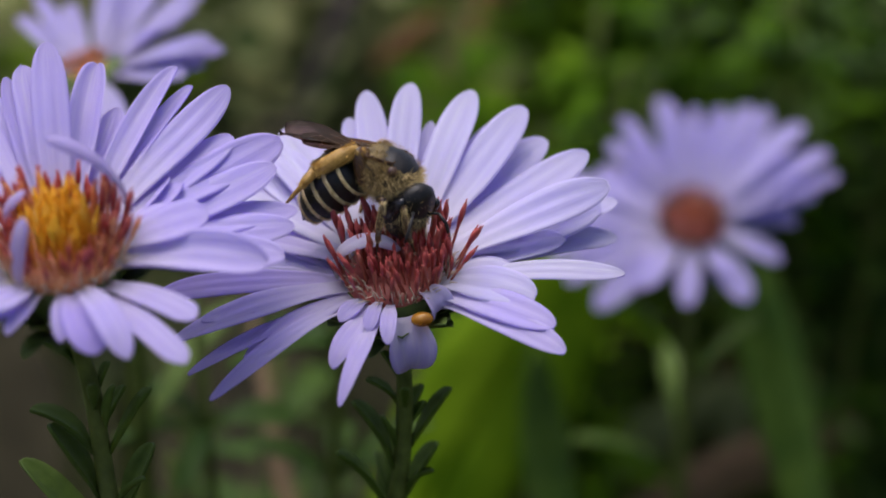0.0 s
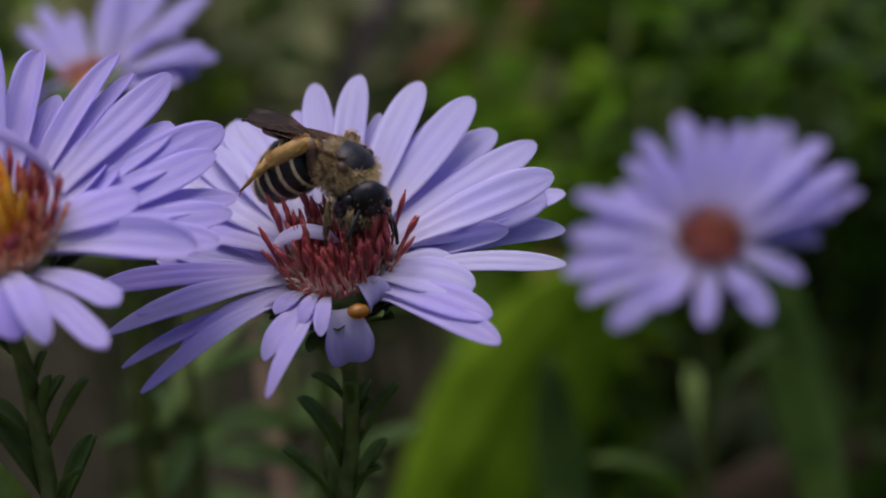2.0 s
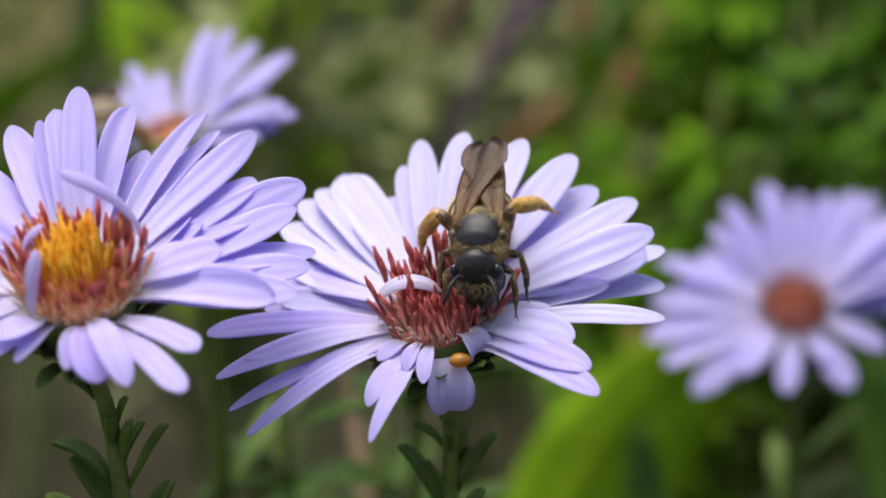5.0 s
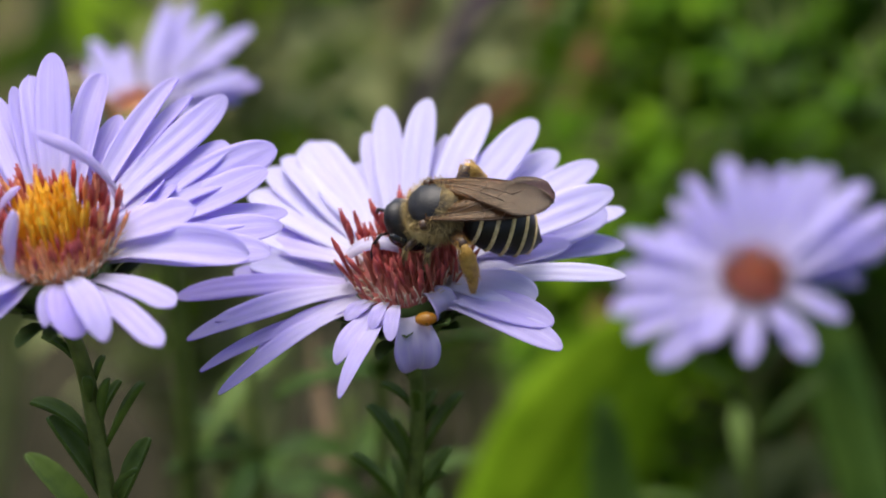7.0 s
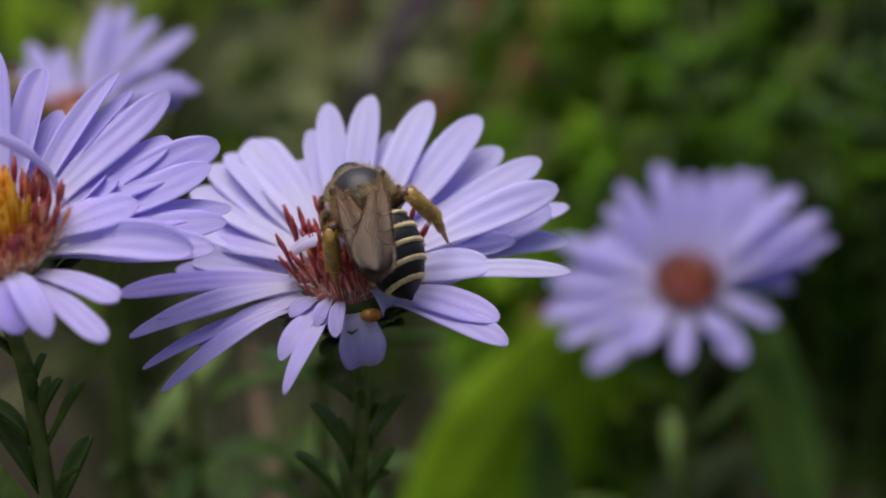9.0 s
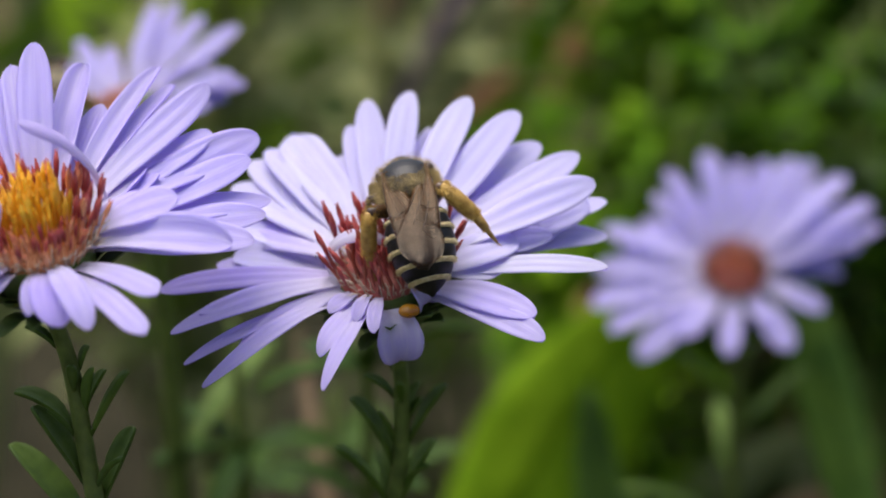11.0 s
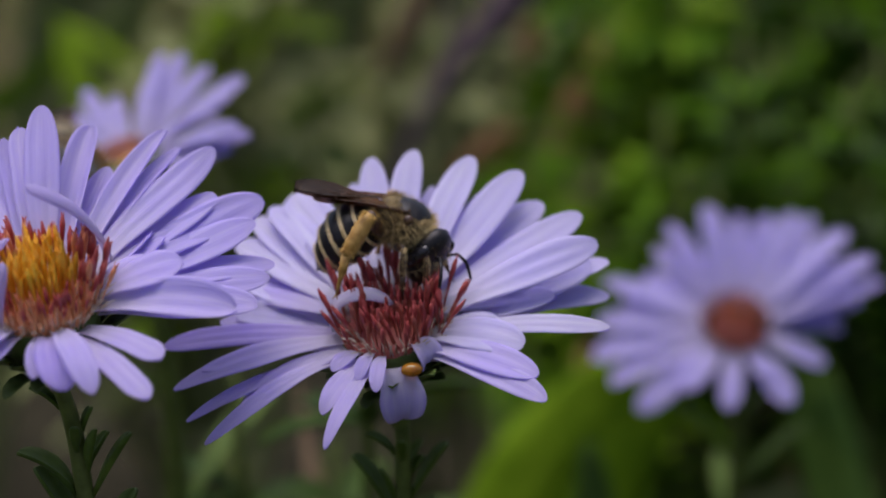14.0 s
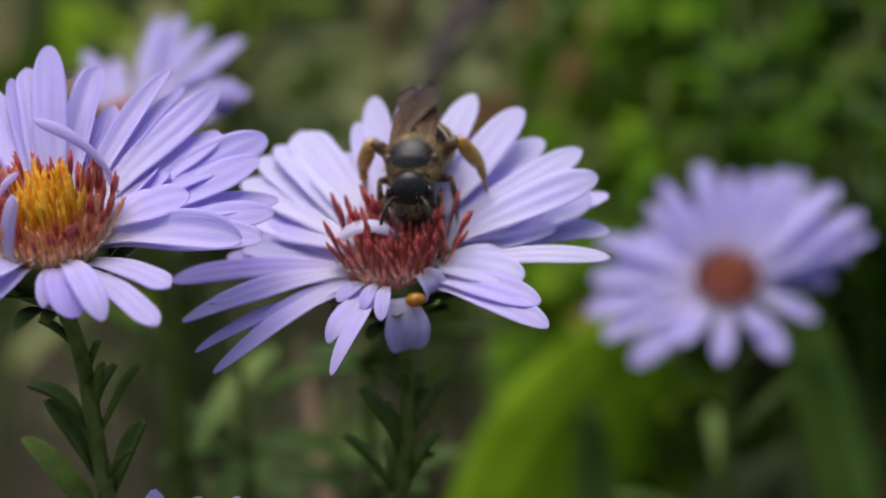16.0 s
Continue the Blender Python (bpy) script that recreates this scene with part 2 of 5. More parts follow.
def blade(bm, grid, thick, mats=(0, 1), uv=True):
    """A thin closed sheet from a grid of points, rows along its length."""
    nu, nv = len(grid), len(grid[0])
    P = [[Vector(p) for p in row] for row in grid]
    N = []
    for i in range(nu):
        row = []
        for j in range(nv):
            a = P[min(i + 1, nu - 1)][j] - P[max(i - 1, 0)][j]
            b = P[i][min(j + 1, nv - 1)] - P[i][max(j - 1, 0)]
            c = a.cross(b)
            row.append(c.normalized() if c.length > 1e-12 else Vector((0, 0, 1)))
        N.append(row)
    top = [[bm.verts.new(P[i][j] * MM) for j in range(nv)] for i in range(nu)]
    low = [[bm.verts.new((P[i][j] - N[i][j] * thick * (0.25 if j in (0, nv - 1) else 1.0)) * MM) for j in range(nv)] for i in range(nu)]
    layer = bm.loops.layers.uv.verify()
    spot = {}
    for i in range(nu):
        for j in range(nv):
            spot[top[i][j]] = spot[low[i][j]] = (i / (nu - 1), j / (nv - 1))
    faces = []
    for i in range(nu - 1):
        for j in range(nv - 1):
            faces.append((bm.faces.new((top[i][j], top[i + 1][j], top[i + 1][j + 1], top[i][j + 1])), mats[0]))
            faces.append((bm.faces.new((low[i][j], low[i][j + 1], low[i + 1][j + 1], low[i + 1][j])), mats[1]))
    edge = [(i, 0) for i in range(nu)] + [(nu - 1, j) for j in range(1, nv)] + [(i, nv - 1) for i in range(nu - 2, -1, -1)] + [(0, j) for j in range(nv - 2, 0, -1)]
    for (a, b), (c, d) in zip(edge, edge[1:] + edge[:1]):
        faces.append((bm.faces.new((top[a][b], low[a][b], low[c][d], top[c][d])), mats[0]))
    for f, mi in faces:
        f.material_index = mi
        for l in f.loops:
            l[layer].uv = spot[l.vert]


def strap(length, width, e0, e1, curl=0.0, cup=0.25, twist=0.0, start=0.0, low=0.0, az=0.0, pointed=0.0, nu=13, nv=9, bend=0.0, ridges=0.06, waist=0.45, wave=0.0, phase=0.0, skew=0.0, kink=0.0, shoulder=0.66, notch=0.0):
    """Points of a strap-shaped blade that leaves the axis at radius start and rises by e0, at its end by e1 degrees."""
    rows = []
    x, z, y = start, low, 0.0
    ca, sa = math.cos(radians(az)), math.sin(radians(az))
    last = 0.0
    for i in range(nu):
        u = math.sin(0.5 * math.pi * i / (nu - 1)) ** 0.9
        a = radians(e0 + (e1 - e0) * u + curl * max(0.0, (u - 0.55) / 0.45) ** 2 + kink * math.sin(7.5 * u + phase))
        if i:
            x, z = x + math.cos(a) * length * (u - last), z + math.sin(a) * length * (u - last)
        last = u
        y = bend * length * u * u
        rise = min(1.0, u / 0.55)
        w = width * (waist + (1 - waist) * (rise * rise * (3 - 2 * rise)))
        end = max(0.0, (u - shoulder) / (1 - shoulder))
        w *= math.sqrt(max(0.0, 1 - (0.985 if pointed == 0 else 0.995) * end ** (2.6 - pointed)))
        roll = radians(twist) * u
        w *= 1 + 0.5 * wave * math.sin(5 * u + phase)
        row = []
        for j in range(nv):
            v = 2 * j / (nv - 1) - 1
            s = v * w / 2
            h = cup * w * 0.5 * v * v + ridges * w * math.cos(v * 2.6 * math.pi + skew) * min(1.0, u * 3) * (1 - end * end)
            h += wave * w * v * math.sin(6 * u + 2 * phase)
            x_cut = -0.18 * w * end * wave * 9 * (1 + math.sin(phase * 3 + v * 2.5))
            x_cut -= notch * w * end * end * (0.5 + 0.5 * math.cos(v * 6.3 + phase))
            s, h = s * math.cos(roll) - h * math.sin(roll), s * math.sin(roll) + h * math.cos(roll)
            px, pz = x - h * math.sin(a) + x_cut * math.cos(a), z + h * math.cos(a) + x_cut * math.sin(a)
            py = y + s
            row.append((px * ca - py * sa, px * sa + py * ca, pz))
        rows.append(row)
    return rows


RIM = 3.3


def petal(head, az, length, width, e0, e1, curl=0.0, cup=0.25, low=0.0, twist=0.0, bend=0.0, label="", mat=None, under=None, pointed=0.0, blunt=0.0):
    rng = random.Random(int(az * 13 + length * 101 + width * 997))
    bm = bmesh.new()
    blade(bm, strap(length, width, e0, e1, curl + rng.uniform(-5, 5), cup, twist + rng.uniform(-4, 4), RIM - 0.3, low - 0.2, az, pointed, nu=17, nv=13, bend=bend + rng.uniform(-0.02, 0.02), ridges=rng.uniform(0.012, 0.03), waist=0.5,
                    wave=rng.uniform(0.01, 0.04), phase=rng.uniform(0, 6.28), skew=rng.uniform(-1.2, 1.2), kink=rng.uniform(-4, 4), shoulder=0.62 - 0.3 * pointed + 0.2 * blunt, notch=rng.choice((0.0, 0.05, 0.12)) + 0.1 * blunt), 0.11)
    return part("petal", bm, [mat or PETAL, under or PETAL_UNDER_SHADE], head, label)


def under_petals(head, count, length, width, rise, seed, first=12.0, last=190.0, **more):
    """The lower ring of shorter petals that fills the gaps of the upper ones."""
    rng = random.Random(seed)
    for k in range(count):
        petal(head, first + (last - first) / count * (k + rng.uniform(-0.3, 0.3)), length * rng.uniform(0.85, 1.1), width * rng.uniform(0.8, 1.2), rise + 8 + rng.uniform(-4, 4), rise - 10, -6, rng.uniform(0.1, 0.4), -0.9, rng.uniform(-14, 14), **more)


def inner_petal(head, az, length, width, e0, e1, curl, cup, start, low, label, twist=0.0, mats=None, bend=0.0, waist=0.45, shoulder=0.66):
    bm = bmesh.new()
    blade(bm, strap(length, width, e0, e1, curl, cup, twist, start, low, az, nu=17, bend=bend, waist=waist, ridges=0.03, shoulder=shoulder), 0.13)
    return part("curled_petal", bm, list(mats or (PETAL_EDGE, PETAL)), head, label)


def floret_mesh(height, wide, open_tip, seed):
    """A disc floret: a slim tube that swells into a cleft tip."""
    rng = random.Random(seed)
    bm = bmesh.new()
    bend = rng.uniform(-0.25, 0.25)
    hs = [0, 0.3, 0.6, 0.74, 0.86, 1.0]
    rs = [0.55, 0.6, 0.75, 1.2, 1.35, 0.75]
    tube(bm, [(bend * h * h * height * 0.4, 0, h * height) for h in hs], [r * wide * 0.42 for r in rs], 6)
    if not open_tip:
        for f in bm.faces:
            if f.calc_center_median().z > 0.62 * height * MM:
                f.material_index = 1
    top = (bend * height * 0.4, 0, height)
    for k in range(3 if open_tip else 2):
        a = 2 * math.pi * k / (3 if open_tip else 2) + rng.uniform(0, 1)
        o = 0.5 if open_tip else 0.22
        tube(bm, [(top[0], top[1], top[2] - 0.1), (top[0] + math.cos(a) * wide * o, math.sin(a) * wide * o, height + wide * 0.75)], [wide * 0.22, wide * 0.10], 5, mat=1)
    me = bpy.data.meshes.new("floret")
    bm.to_mesh(me)
    bm.free()
    me.shade_smooth()
    return me


def florets(head, count, radius, inner, outer, tall, seed, core=0.5, front=1.0, slim=0.15, shift=0.0):
    """Phyllotaxis disc; inner and outer are pairs of materials, the outer ones lean out."""
    kinds = []
    for i in range(8):
        me = floret_mesh(1.0, slim, i % 3 == 0, seed + i)
        mats = inner if i < 3 else outer
        for mt in mats:
            me.materials.append(mt)
        kinds.append(me)
    rng = random.Random(seed)
    for k in range(count):
        q = math.sqrt((k + 0.5) / count)
        a = k * 2.39996
        r = q * radius
        young = q < 0.6
        me = kinds[rng.randrange(0, 3)] if young else kinds[rng.randrange(3, 8)]
        h = tall * (core * rng.uniform(0.8, 1.12) if young else rng.uniform(0.7, 1.15) * (1 - (1 - front) * max(0.0, -math.sin(a))))
        lean = 3 + (14 if shift else 20) * q ** 2 * rng.uniform(0.1, 1.2)
        m = pose((math.cos(a) * r + shift) * MM, math.sin(a) * r * MM, (0.5 - 0.7 * q * q) * MM, 0, 0, math.degrees(a)) @ pose(0, 0, 0, rng.uniform(-9, 9), lean, rng.uniform(-40, 40))
        linked("floret", me, head, m @ Matrix.Diagonal((h, h, h, 1)))


def stray_florets(head, spots, seed):
    """Single tall florets that lean out from the edge of the disc."""
    rng = random.Random(seed)
    kinds = [floret_mesh(1.0, 0.1, False, seed + i) for i in range(3)]
    for me in kinds:
        me.materials.append(RED)
        me.materials.append(RED_TIP)
    for az, r, tall, lean in spots:
        m = pose(math.cos(radians(az)) * r * MM + 0.5 * MM, math.sin(radians(az)) * r * MM, -0.1 * MM, 0, 0, az) @ pose(0, 0, 0, rng.uniform(-6, 6), lean, rng.uniform(-60, 60))
        linked("floret", kinds[rng.randrange(3)], head, m @ Matrix.Diagonal((tall * 0.85, tall * 0.85, tall, 1)))


def bristles(head, count, radius, seed, shift=0.0):
    """Cream pappus bristles and withered style tips round the foot of the disc."""
    rng = random.Random(seed)
    bm = bmesh.new()
    for _ in range(count):
        a = rng.uniform(0, 2 * math.pi)
        r = radius * rng.uniform(0.8, 1.02)
        o = rng.uniform(0.2, 1.2)
        h = rng.uniform(0.5, 1.7)
        p = Vector((math.cos(a) * r + shift, math.sin(a) * r, 0.0))
        q = Vector((math.cos(a + rng.uniform(-0.15, 0.15)) * (r + o) + shift, math.sin(a) * (r + o), h))
        tube(bm, [p, (p + q) / 2 + Vector((0, 0, 0.15)), q], [0.05, 0.045, 0.02], 4)
    return tagged(part("bristles", bm, CREAM, head, "fine cream bristles round the disc"), kind="stuff")


def leaf_grid(length, width, droop=30.0, fold=0.35, start=0.0, e0=45.0, pointed=0.8, twist=0.0, nu=10, nv=5):
    return strap(length, width, e0, e0 - droop, 0, fold, twist, start, 0, 0, pointed, nu, nv, ridges=0.0, waist=0.25)


def involucre(head, radius, depth, seed):
    rng = random.Random(seed)
    bm = bmesh.new()
    n = 20
    rings = []
    for z, r in ((0.25, 0.75), (-0.1, 1.0), (-0.35 * depth, 0.98), (-0.7 * depth, 0.78), (-depth, 0.35)):
        rings.append([bm.verts.new(Vector((math.cos(t) * r * radius, math.sin(t) * r * radius, z)) * MM) for t in (2 * math.pi * k / n for k in range(n))])
    bridge_rings(bm, rings[::-1])
    cup = part("involucre", bm, BRACT, head, "green cup of overlapping pointed bracts")
    for row in range(3):
        for k in range(12):
            a = 360 / 12 * (k + 0.5 * row) + rng.uniform(-6, 6)
            b = bmesh.new()
            z = -depth * (0.95 - 0.22 * row)
            r = radius * (0.5 + 0.22 * row)
            blade(b, [[Vector(p) + Vector((0, 0, z)) for p in rw] for rw in strap(depth * rng.uniform(0.5, 0.75), 1.1, 62 - 10 * row, 40 - rng.uniform(0, 60) * (row == 0), 0, 0.4, 0, r, 0, a, 0.9, 6, 3, ridges=0, waist=0.7)], 0.15, (0, 0))
            part("bract", b, BRACT, cup)


def plant_root(x, y, label, group="aster plants"):
    root = new("aster_plant")
    root.location = (x * MM, y * MM, 0)
    return tagged(root, label, "flower", group)


def stem_curve(pts, n=16):
    """Smooth points along a stem through a few given ones."""
    out = []
    P = [Vector(p) for p in pts]
    P = [P[0] * 2 - P[1]] + P + [P[-1] * 2 - P[-2]]
    for i in range(1, len(P) - 2):
        for k in range(n):
            t = k / n
            a, b, c, d = P[i - 1:i + 3]
            out.append(0.5 * ((2 * b) + (c - a) * t + (2 * a - 5 * b + 4 * c - d) * t * t + (3 * b - a - 3 * c + d) * t ** 3))
    return out + [P[-2]]


def stem(root, pts, r_low, r_top, name="stem"):
    bm = bmesh.new()
    c = stem_curve(pts, 10)
    tube(bm, c, [r_low + (r_top - r_low) * i / (len(c) - 1) for i in range(len(c))], 10)
    return part(name, bm, STEM, root), c


def stem_leaf(root, at_point, az, length, width, e0=55, droop=25, twist=0, mat=None):
    bm = bmesh.new()
    blade(bm, leaf_grid(length, width, droop, 0.45, 0.4, e0, 0.7, twist), 0.22, (0, 0))
    p = Vector(at_point) * MM
    return part("leaf", bm, mat or LEAF, root, m=pose(p.x, p.y, p.z, 0, 0, az))


def hugging_leaves(root, curve, top_z, depth, seed):
    """Small pointed leaves pressed along the upper stem."""
    rng = random.Random(seed)
    for k in range(7):
        z = top_z - depth * (k + 0.5) / 7
        p = min(curve, key=lambda q: abs(q.z - z))
        stem_leaf(root, p, k * 137.5 + rng.uniform(-15, 15), rng.uniform(1.5, 2.6) + 0.09 * (top_z - z), rng.uniform(0.6, 0.85), rng.uniform(58, 78), rng.uniform(5, 45))


def head_matrix(root, centre, normal):
    nrm = Vector(normal).normalized()
    u = (Vector((1, 0, 0)) - nrm * nrm.x).normalized()
    v = nrm.cross(u)
    m = Matrix((u, v, nrm)).transposed().to_4x4()
    m.translation = Vector(centre) * MM - Vector(root.location)
    return m


def flower_head(root, centre, normal, label, mat=None, wide=1.0):
    bm = bmesh.new()
    n = 18
    rings = [[bm.verts.new(Vector((math.cos(t) * r * wide, math.sin(t) * r * wide, z)) * MM) for t in (2 * math.pi * k / n for k in range(n))] for r, z in ((3.0, -0.5), (3.1, 0.0), (2.4, 0.35), (1.2, 0.55), (0.2, 0.6))]
    bridge_rings(bm, rings)
    return part("flower_head", bm, mat or RED, root, label, head_matrix(root, centre, normal))


# ---- ground ----
def ground():
    bm = bmesh.new()
    n = 60
    vs = {}
    for i in range(n + 1):
        for j in range(n + 1):
            x, y = ((i / n * 2 - 1) ** 3) * 40, ((j / n * 2 - 1) ** 3) * 40 + 0.3
            h = noise.fractal(Vector((x * 9, y * 9, 0)), 1.0, 2.0, 4) * 0.012 - 0.006
            vs[i, j] = bm.verts.new((x, y, h))
    for i in range(n):
        for j in range(n):
            bm.faces.new((vs[i, j], vs[i + 1, j], vs[i + 1, j + 1], vs[i, j + 1]))
    return tagged(part("ground", bm, SOIL), "dark bare garden soil with crumbs and litter", "ground", kind="structure")


ground()


# ---- the asters ----
def main_aster():
    root = plant_root(-2.7, -9.5, "lavender aster in full bloom with a crimson tufted disc")
    head = flower_head(root, (-4.70, -3.46, 300.34), (-0.101, -0.312, 0.945), "lavender ray flower with a crimson tufted disc")
    petal(head, 95, 11.9, 2.15, 28, 6, 0, cup=0.05, low=0.0, twist=0)
    petal(head, 102, 10.8, 1.67, 26, 4, 0, cup=0.05, low=-0.4, twist=0)
    petal(head, 84, 11.9, 2.19, 32, 10, 0, cup=0.05, low=0.0, twist=0)
    petal(head, 76, 9.7, 1.42, 29, 7, 0, cup=0.05, low=-0.6, twist=0)
    petal(head, 66, 11.9, 2.49, 30, 8, 0, cup=0.05, low=0.0, twist=0)
    petal(head, 60, 10.8, 1.31, 26, 4, 0, cup=0.05, low=-0.5, twist=0)
    petal(head, 51, 11.9, 2.65, 22, 10, 0, cup=0.05, low=0.2, twist=8)
    petal(head, 47, 11.9, 2.66, 14, 2, 0, cup=0.05, low=-0.3, twist=14)
    petal(head, 33, 12.4, 2.63, 13, 1, 0, cup=0.05, low=0.0, twist=12)
    petal(head, 16, 11.5, 2.64, 19, 7, 0, cup=0.05, low=0.2, twist=30)
    petal(head, 22, 12.4, 2.42, 7, -5, 0, cup=0.05, low=-0.5, twist=0)
    petal(head, 19, 11.0, 3.01, 5, -7, 0, cup=0.05, low=0.45, twist=34)
    petal(head, 17, 11.9, 2.65, 4, -18, 0, cup=0.05, low=-0.4, twist=0)
    petal(head, 352, 11.2, 1.71, 15, -7, 0, cup=0.05, low=-0.3, twist=0)
    pressed = petal(head, 337, 6.3, 2.77, 20, -12, 0, cup=0.05, low=0.35, twist=2)
    petal(head, 352, 4.7, 2.52, 16, -12, 0, cup=0.05, low=0.1, twist=0)
    petal(head, 326, 8.4, 2.44, 22, -10, 0, cup=0.05, low=-0.1, twist=0, mat=VIOLET)
    petal(head, 321, 9.9, 2.04, 23, -9, 0, cup=0.05, low=-0.5, twist=0, mat=VIOLET)
    petal(head, 106, 10.0, 1.74, 17, -5, 0, cup=0.05, low=-0.5, twist=0)
    petal(head, 117, 11.9, 3.16, 20, -2, 0, cup=0.05, low=0.1, twist=0, blunt=1)
    petal(head, 125, 11.9, 2.32, 21, -1, 0, cup=0.05, low=-0.1, twist=0)
    petal(head, 129, 12.4, 2.75, 17, -5, 0, cup=0.05, low=-0.3, twist=-2)
    petal(head, 138, 11.5, 2.76, 14, -8, 0, cup=0.05, low=0.1, twist=0)
    # Front petals take the deeper violet, their shade painted into the colour.
    petal(head, 152, 9.9, 2.74, 10, -18, 0, cup=0.05, low=0.35, twist=0, mat=VIOLET)
    petal(head, 168, 8.4, 1.83, 14, -8, 0, cup=0.05, low=-0.6, twist=0, mat=VIOLET)
    # Upper face in the underside violet too, which paints this petal's shade.
    petal(head, 181, 11.5, 2.10, 17, -11, 0, cup=0.05, low=-0.2, twist=0, mat=PETAL_UNDER_SHADE)
    petal(head, 194, 9.1, 1.75, 19, -9, 0, cup=0.05, low=-0.35, twist=0, pointed=0.4, mat=VIOLET)
    petal(head, 197, 11.1, 2.22, 15, -17, 0, cup=0.05, low=0.2, twist=0, pointed=0.6, mat=VIOLET)
    petal(head, 207, 11.0, 1.29, 17, -19, 0, cup=0.05, low=-0.6, twist=0, pointed=0.6, mat=VIOLET)
    petal(head, 213, 8.0, 2.00, 11, -21, 0, cup=0.05, low=0.1, twist=0, pointed=0.2, mat=VIOLET)
    petal(head, 219, 11.2, 1.54, 18, -18, 0, cup=0.05, low=-0.3, twist=0, pointed=0.75, mat=VIOLET)
    petal(head, 234, 2.5, 1.32, 38, -22, 0, cup=0.05, low=0.4, twist=0, pointed=0.4, mat=VIOLET)
    petal(head, 245, 5.8, 1.45, 26, -18, 0, cup=0.05, low=0.2, twist=0, pointed=0.2, mat=VIOLET)
    petal(head, 255, 9.0, 1.20, 28, -12, 0, cup=0.05, low=-0.1, twist=0, pointed=0.75, mat=VIOLET)
    petal(head, 254, 2.8, 0.97, 36, -24, 0, cup=0.05, low=0.6, twist=0, mat=VIOLET)
    petal(head, 267, 4.0, 1.00, 42, -22, 0, cup=0.05, low=0.4, twist=0, mat=VIOLET)
    under_petals(head, 14, 7.6, 2.4, 10, 301)
    inner_petal(head, 186, 6.4, 1.25, 60, 245, 0, 0.35, 3.4, 0.4, "pale petal arching over the disc")
    inner_petal(head, 310, 2.6, 1.7, 65, -135, -40, 0.5, 2.9, 0.3, "pale petal rolled over an amber drop")
    inner_petal(head, 281, 4.0, 3.0, -20, -110, -20, 0.3, 3.7, -0.3, "violet petal that hangs and curls under the head", mats=(VIOLET, VIOLET), bend=-0.06, waist=0.6, shoulder=0.3)
    bm = bmesh.new()
    bmesh.ops.create_uvsphere(bm, u_segments=14, v_segments=9, radius=0.6 * MM)
    bmesh.ops.scale(bm, vec=(1.15, 0.8, 0.75), verts=bm.verts)
    part("nectar_drop", bm, NECTAR, head, "glossy amber drop", pose(1.65 * MM, -4.15 * MM, -0.1 * MM))
    florets(head, 125, 2.85, (RED, RED_TIP), (RED, RED_TIP), 3.6, 11, 0.62, 0.75, 0.1, 0.75)
    stray_florets(head, [(208, 3.3, 3.2, 18), (196, 3.4, 3.6, 12), (184, 3.3, 3.9, 15), (172, 3.1, 4.2, 8), (160, 3.4, 4.3, 12), (146, 3.1, 4.2, 6), (222, 3.3, 3.0, 22), (18, 3.1, 4.0, 18), (2, 3.2, 4.2, 24), (346, 3.2, 3.8, 28), (332, 3.1, 3.4, 30), (36, 3.0, 4.0, 14)], 91)
    bristles(head, 130, 3.0, 5, 0.5)
    involucre(head, 3.2, 4.6, 21)
    base = Vector((-4.70, -3.46, 300.34)) - Vector((root.location)) / MM
    nrm = Vector((-0.101, -0.312, 0.945)).normalized()
    top = base - nrm * 4.2
    _, c = stem(root, [(0, 0, -12), (1, 2, 120), (top.x - 1.6, top.y - 1, top.z - 40), (top.x + 0.3, top.y, top.z - 9), tuple(top)], 0.85, 0.46)
    for d, az, l, w, e, dr in ((0.5, 12, 2.8, 0.9, 62, 5), (2.6, 20, 1.8, 0.7, 70, 10), (3.6, 160, 1.8, 0.7, 66, 20), (6.0, 165, 2.6, 0.7, 62, 50), (6.6, 15, 1.6, 0.7, 60, 10), (10.3, 172, 5.6, 1.7, 78, 30), (9.4, 8, 4.8, 1.4, 62, 8), (13.0, 10, 5.0, 1.7, 66, 8), (14.0, 192, 5.6, 1.7, 64, 18),
                               (16.0, 80, 8.0, 1.9, 60, 20), (20.0, 200, 10.0, 2.2, 55, 30), (25.0, 330, 12.0, 2.4, 50, 30), (31.0, 100, 15.0, 2.8, 45, 35), (40.0, 230, 18.0, 3.2, 40, 40), (52.0, 20, 22.0, 3.6, 40, 40), (66.0, 150, 26.0, 4.0, 35, 45), (82.0, 280, 30.0, 4.5, 35, 45)):
        z = top.z - d
        p = min(c, key=lambda q: abs(q.z - z))
        stem_leaf(root, p, az, l, w, e, dr)
    hugging_leaves(root, c, top.z, 15.0, 81)
    return root, head, pressed


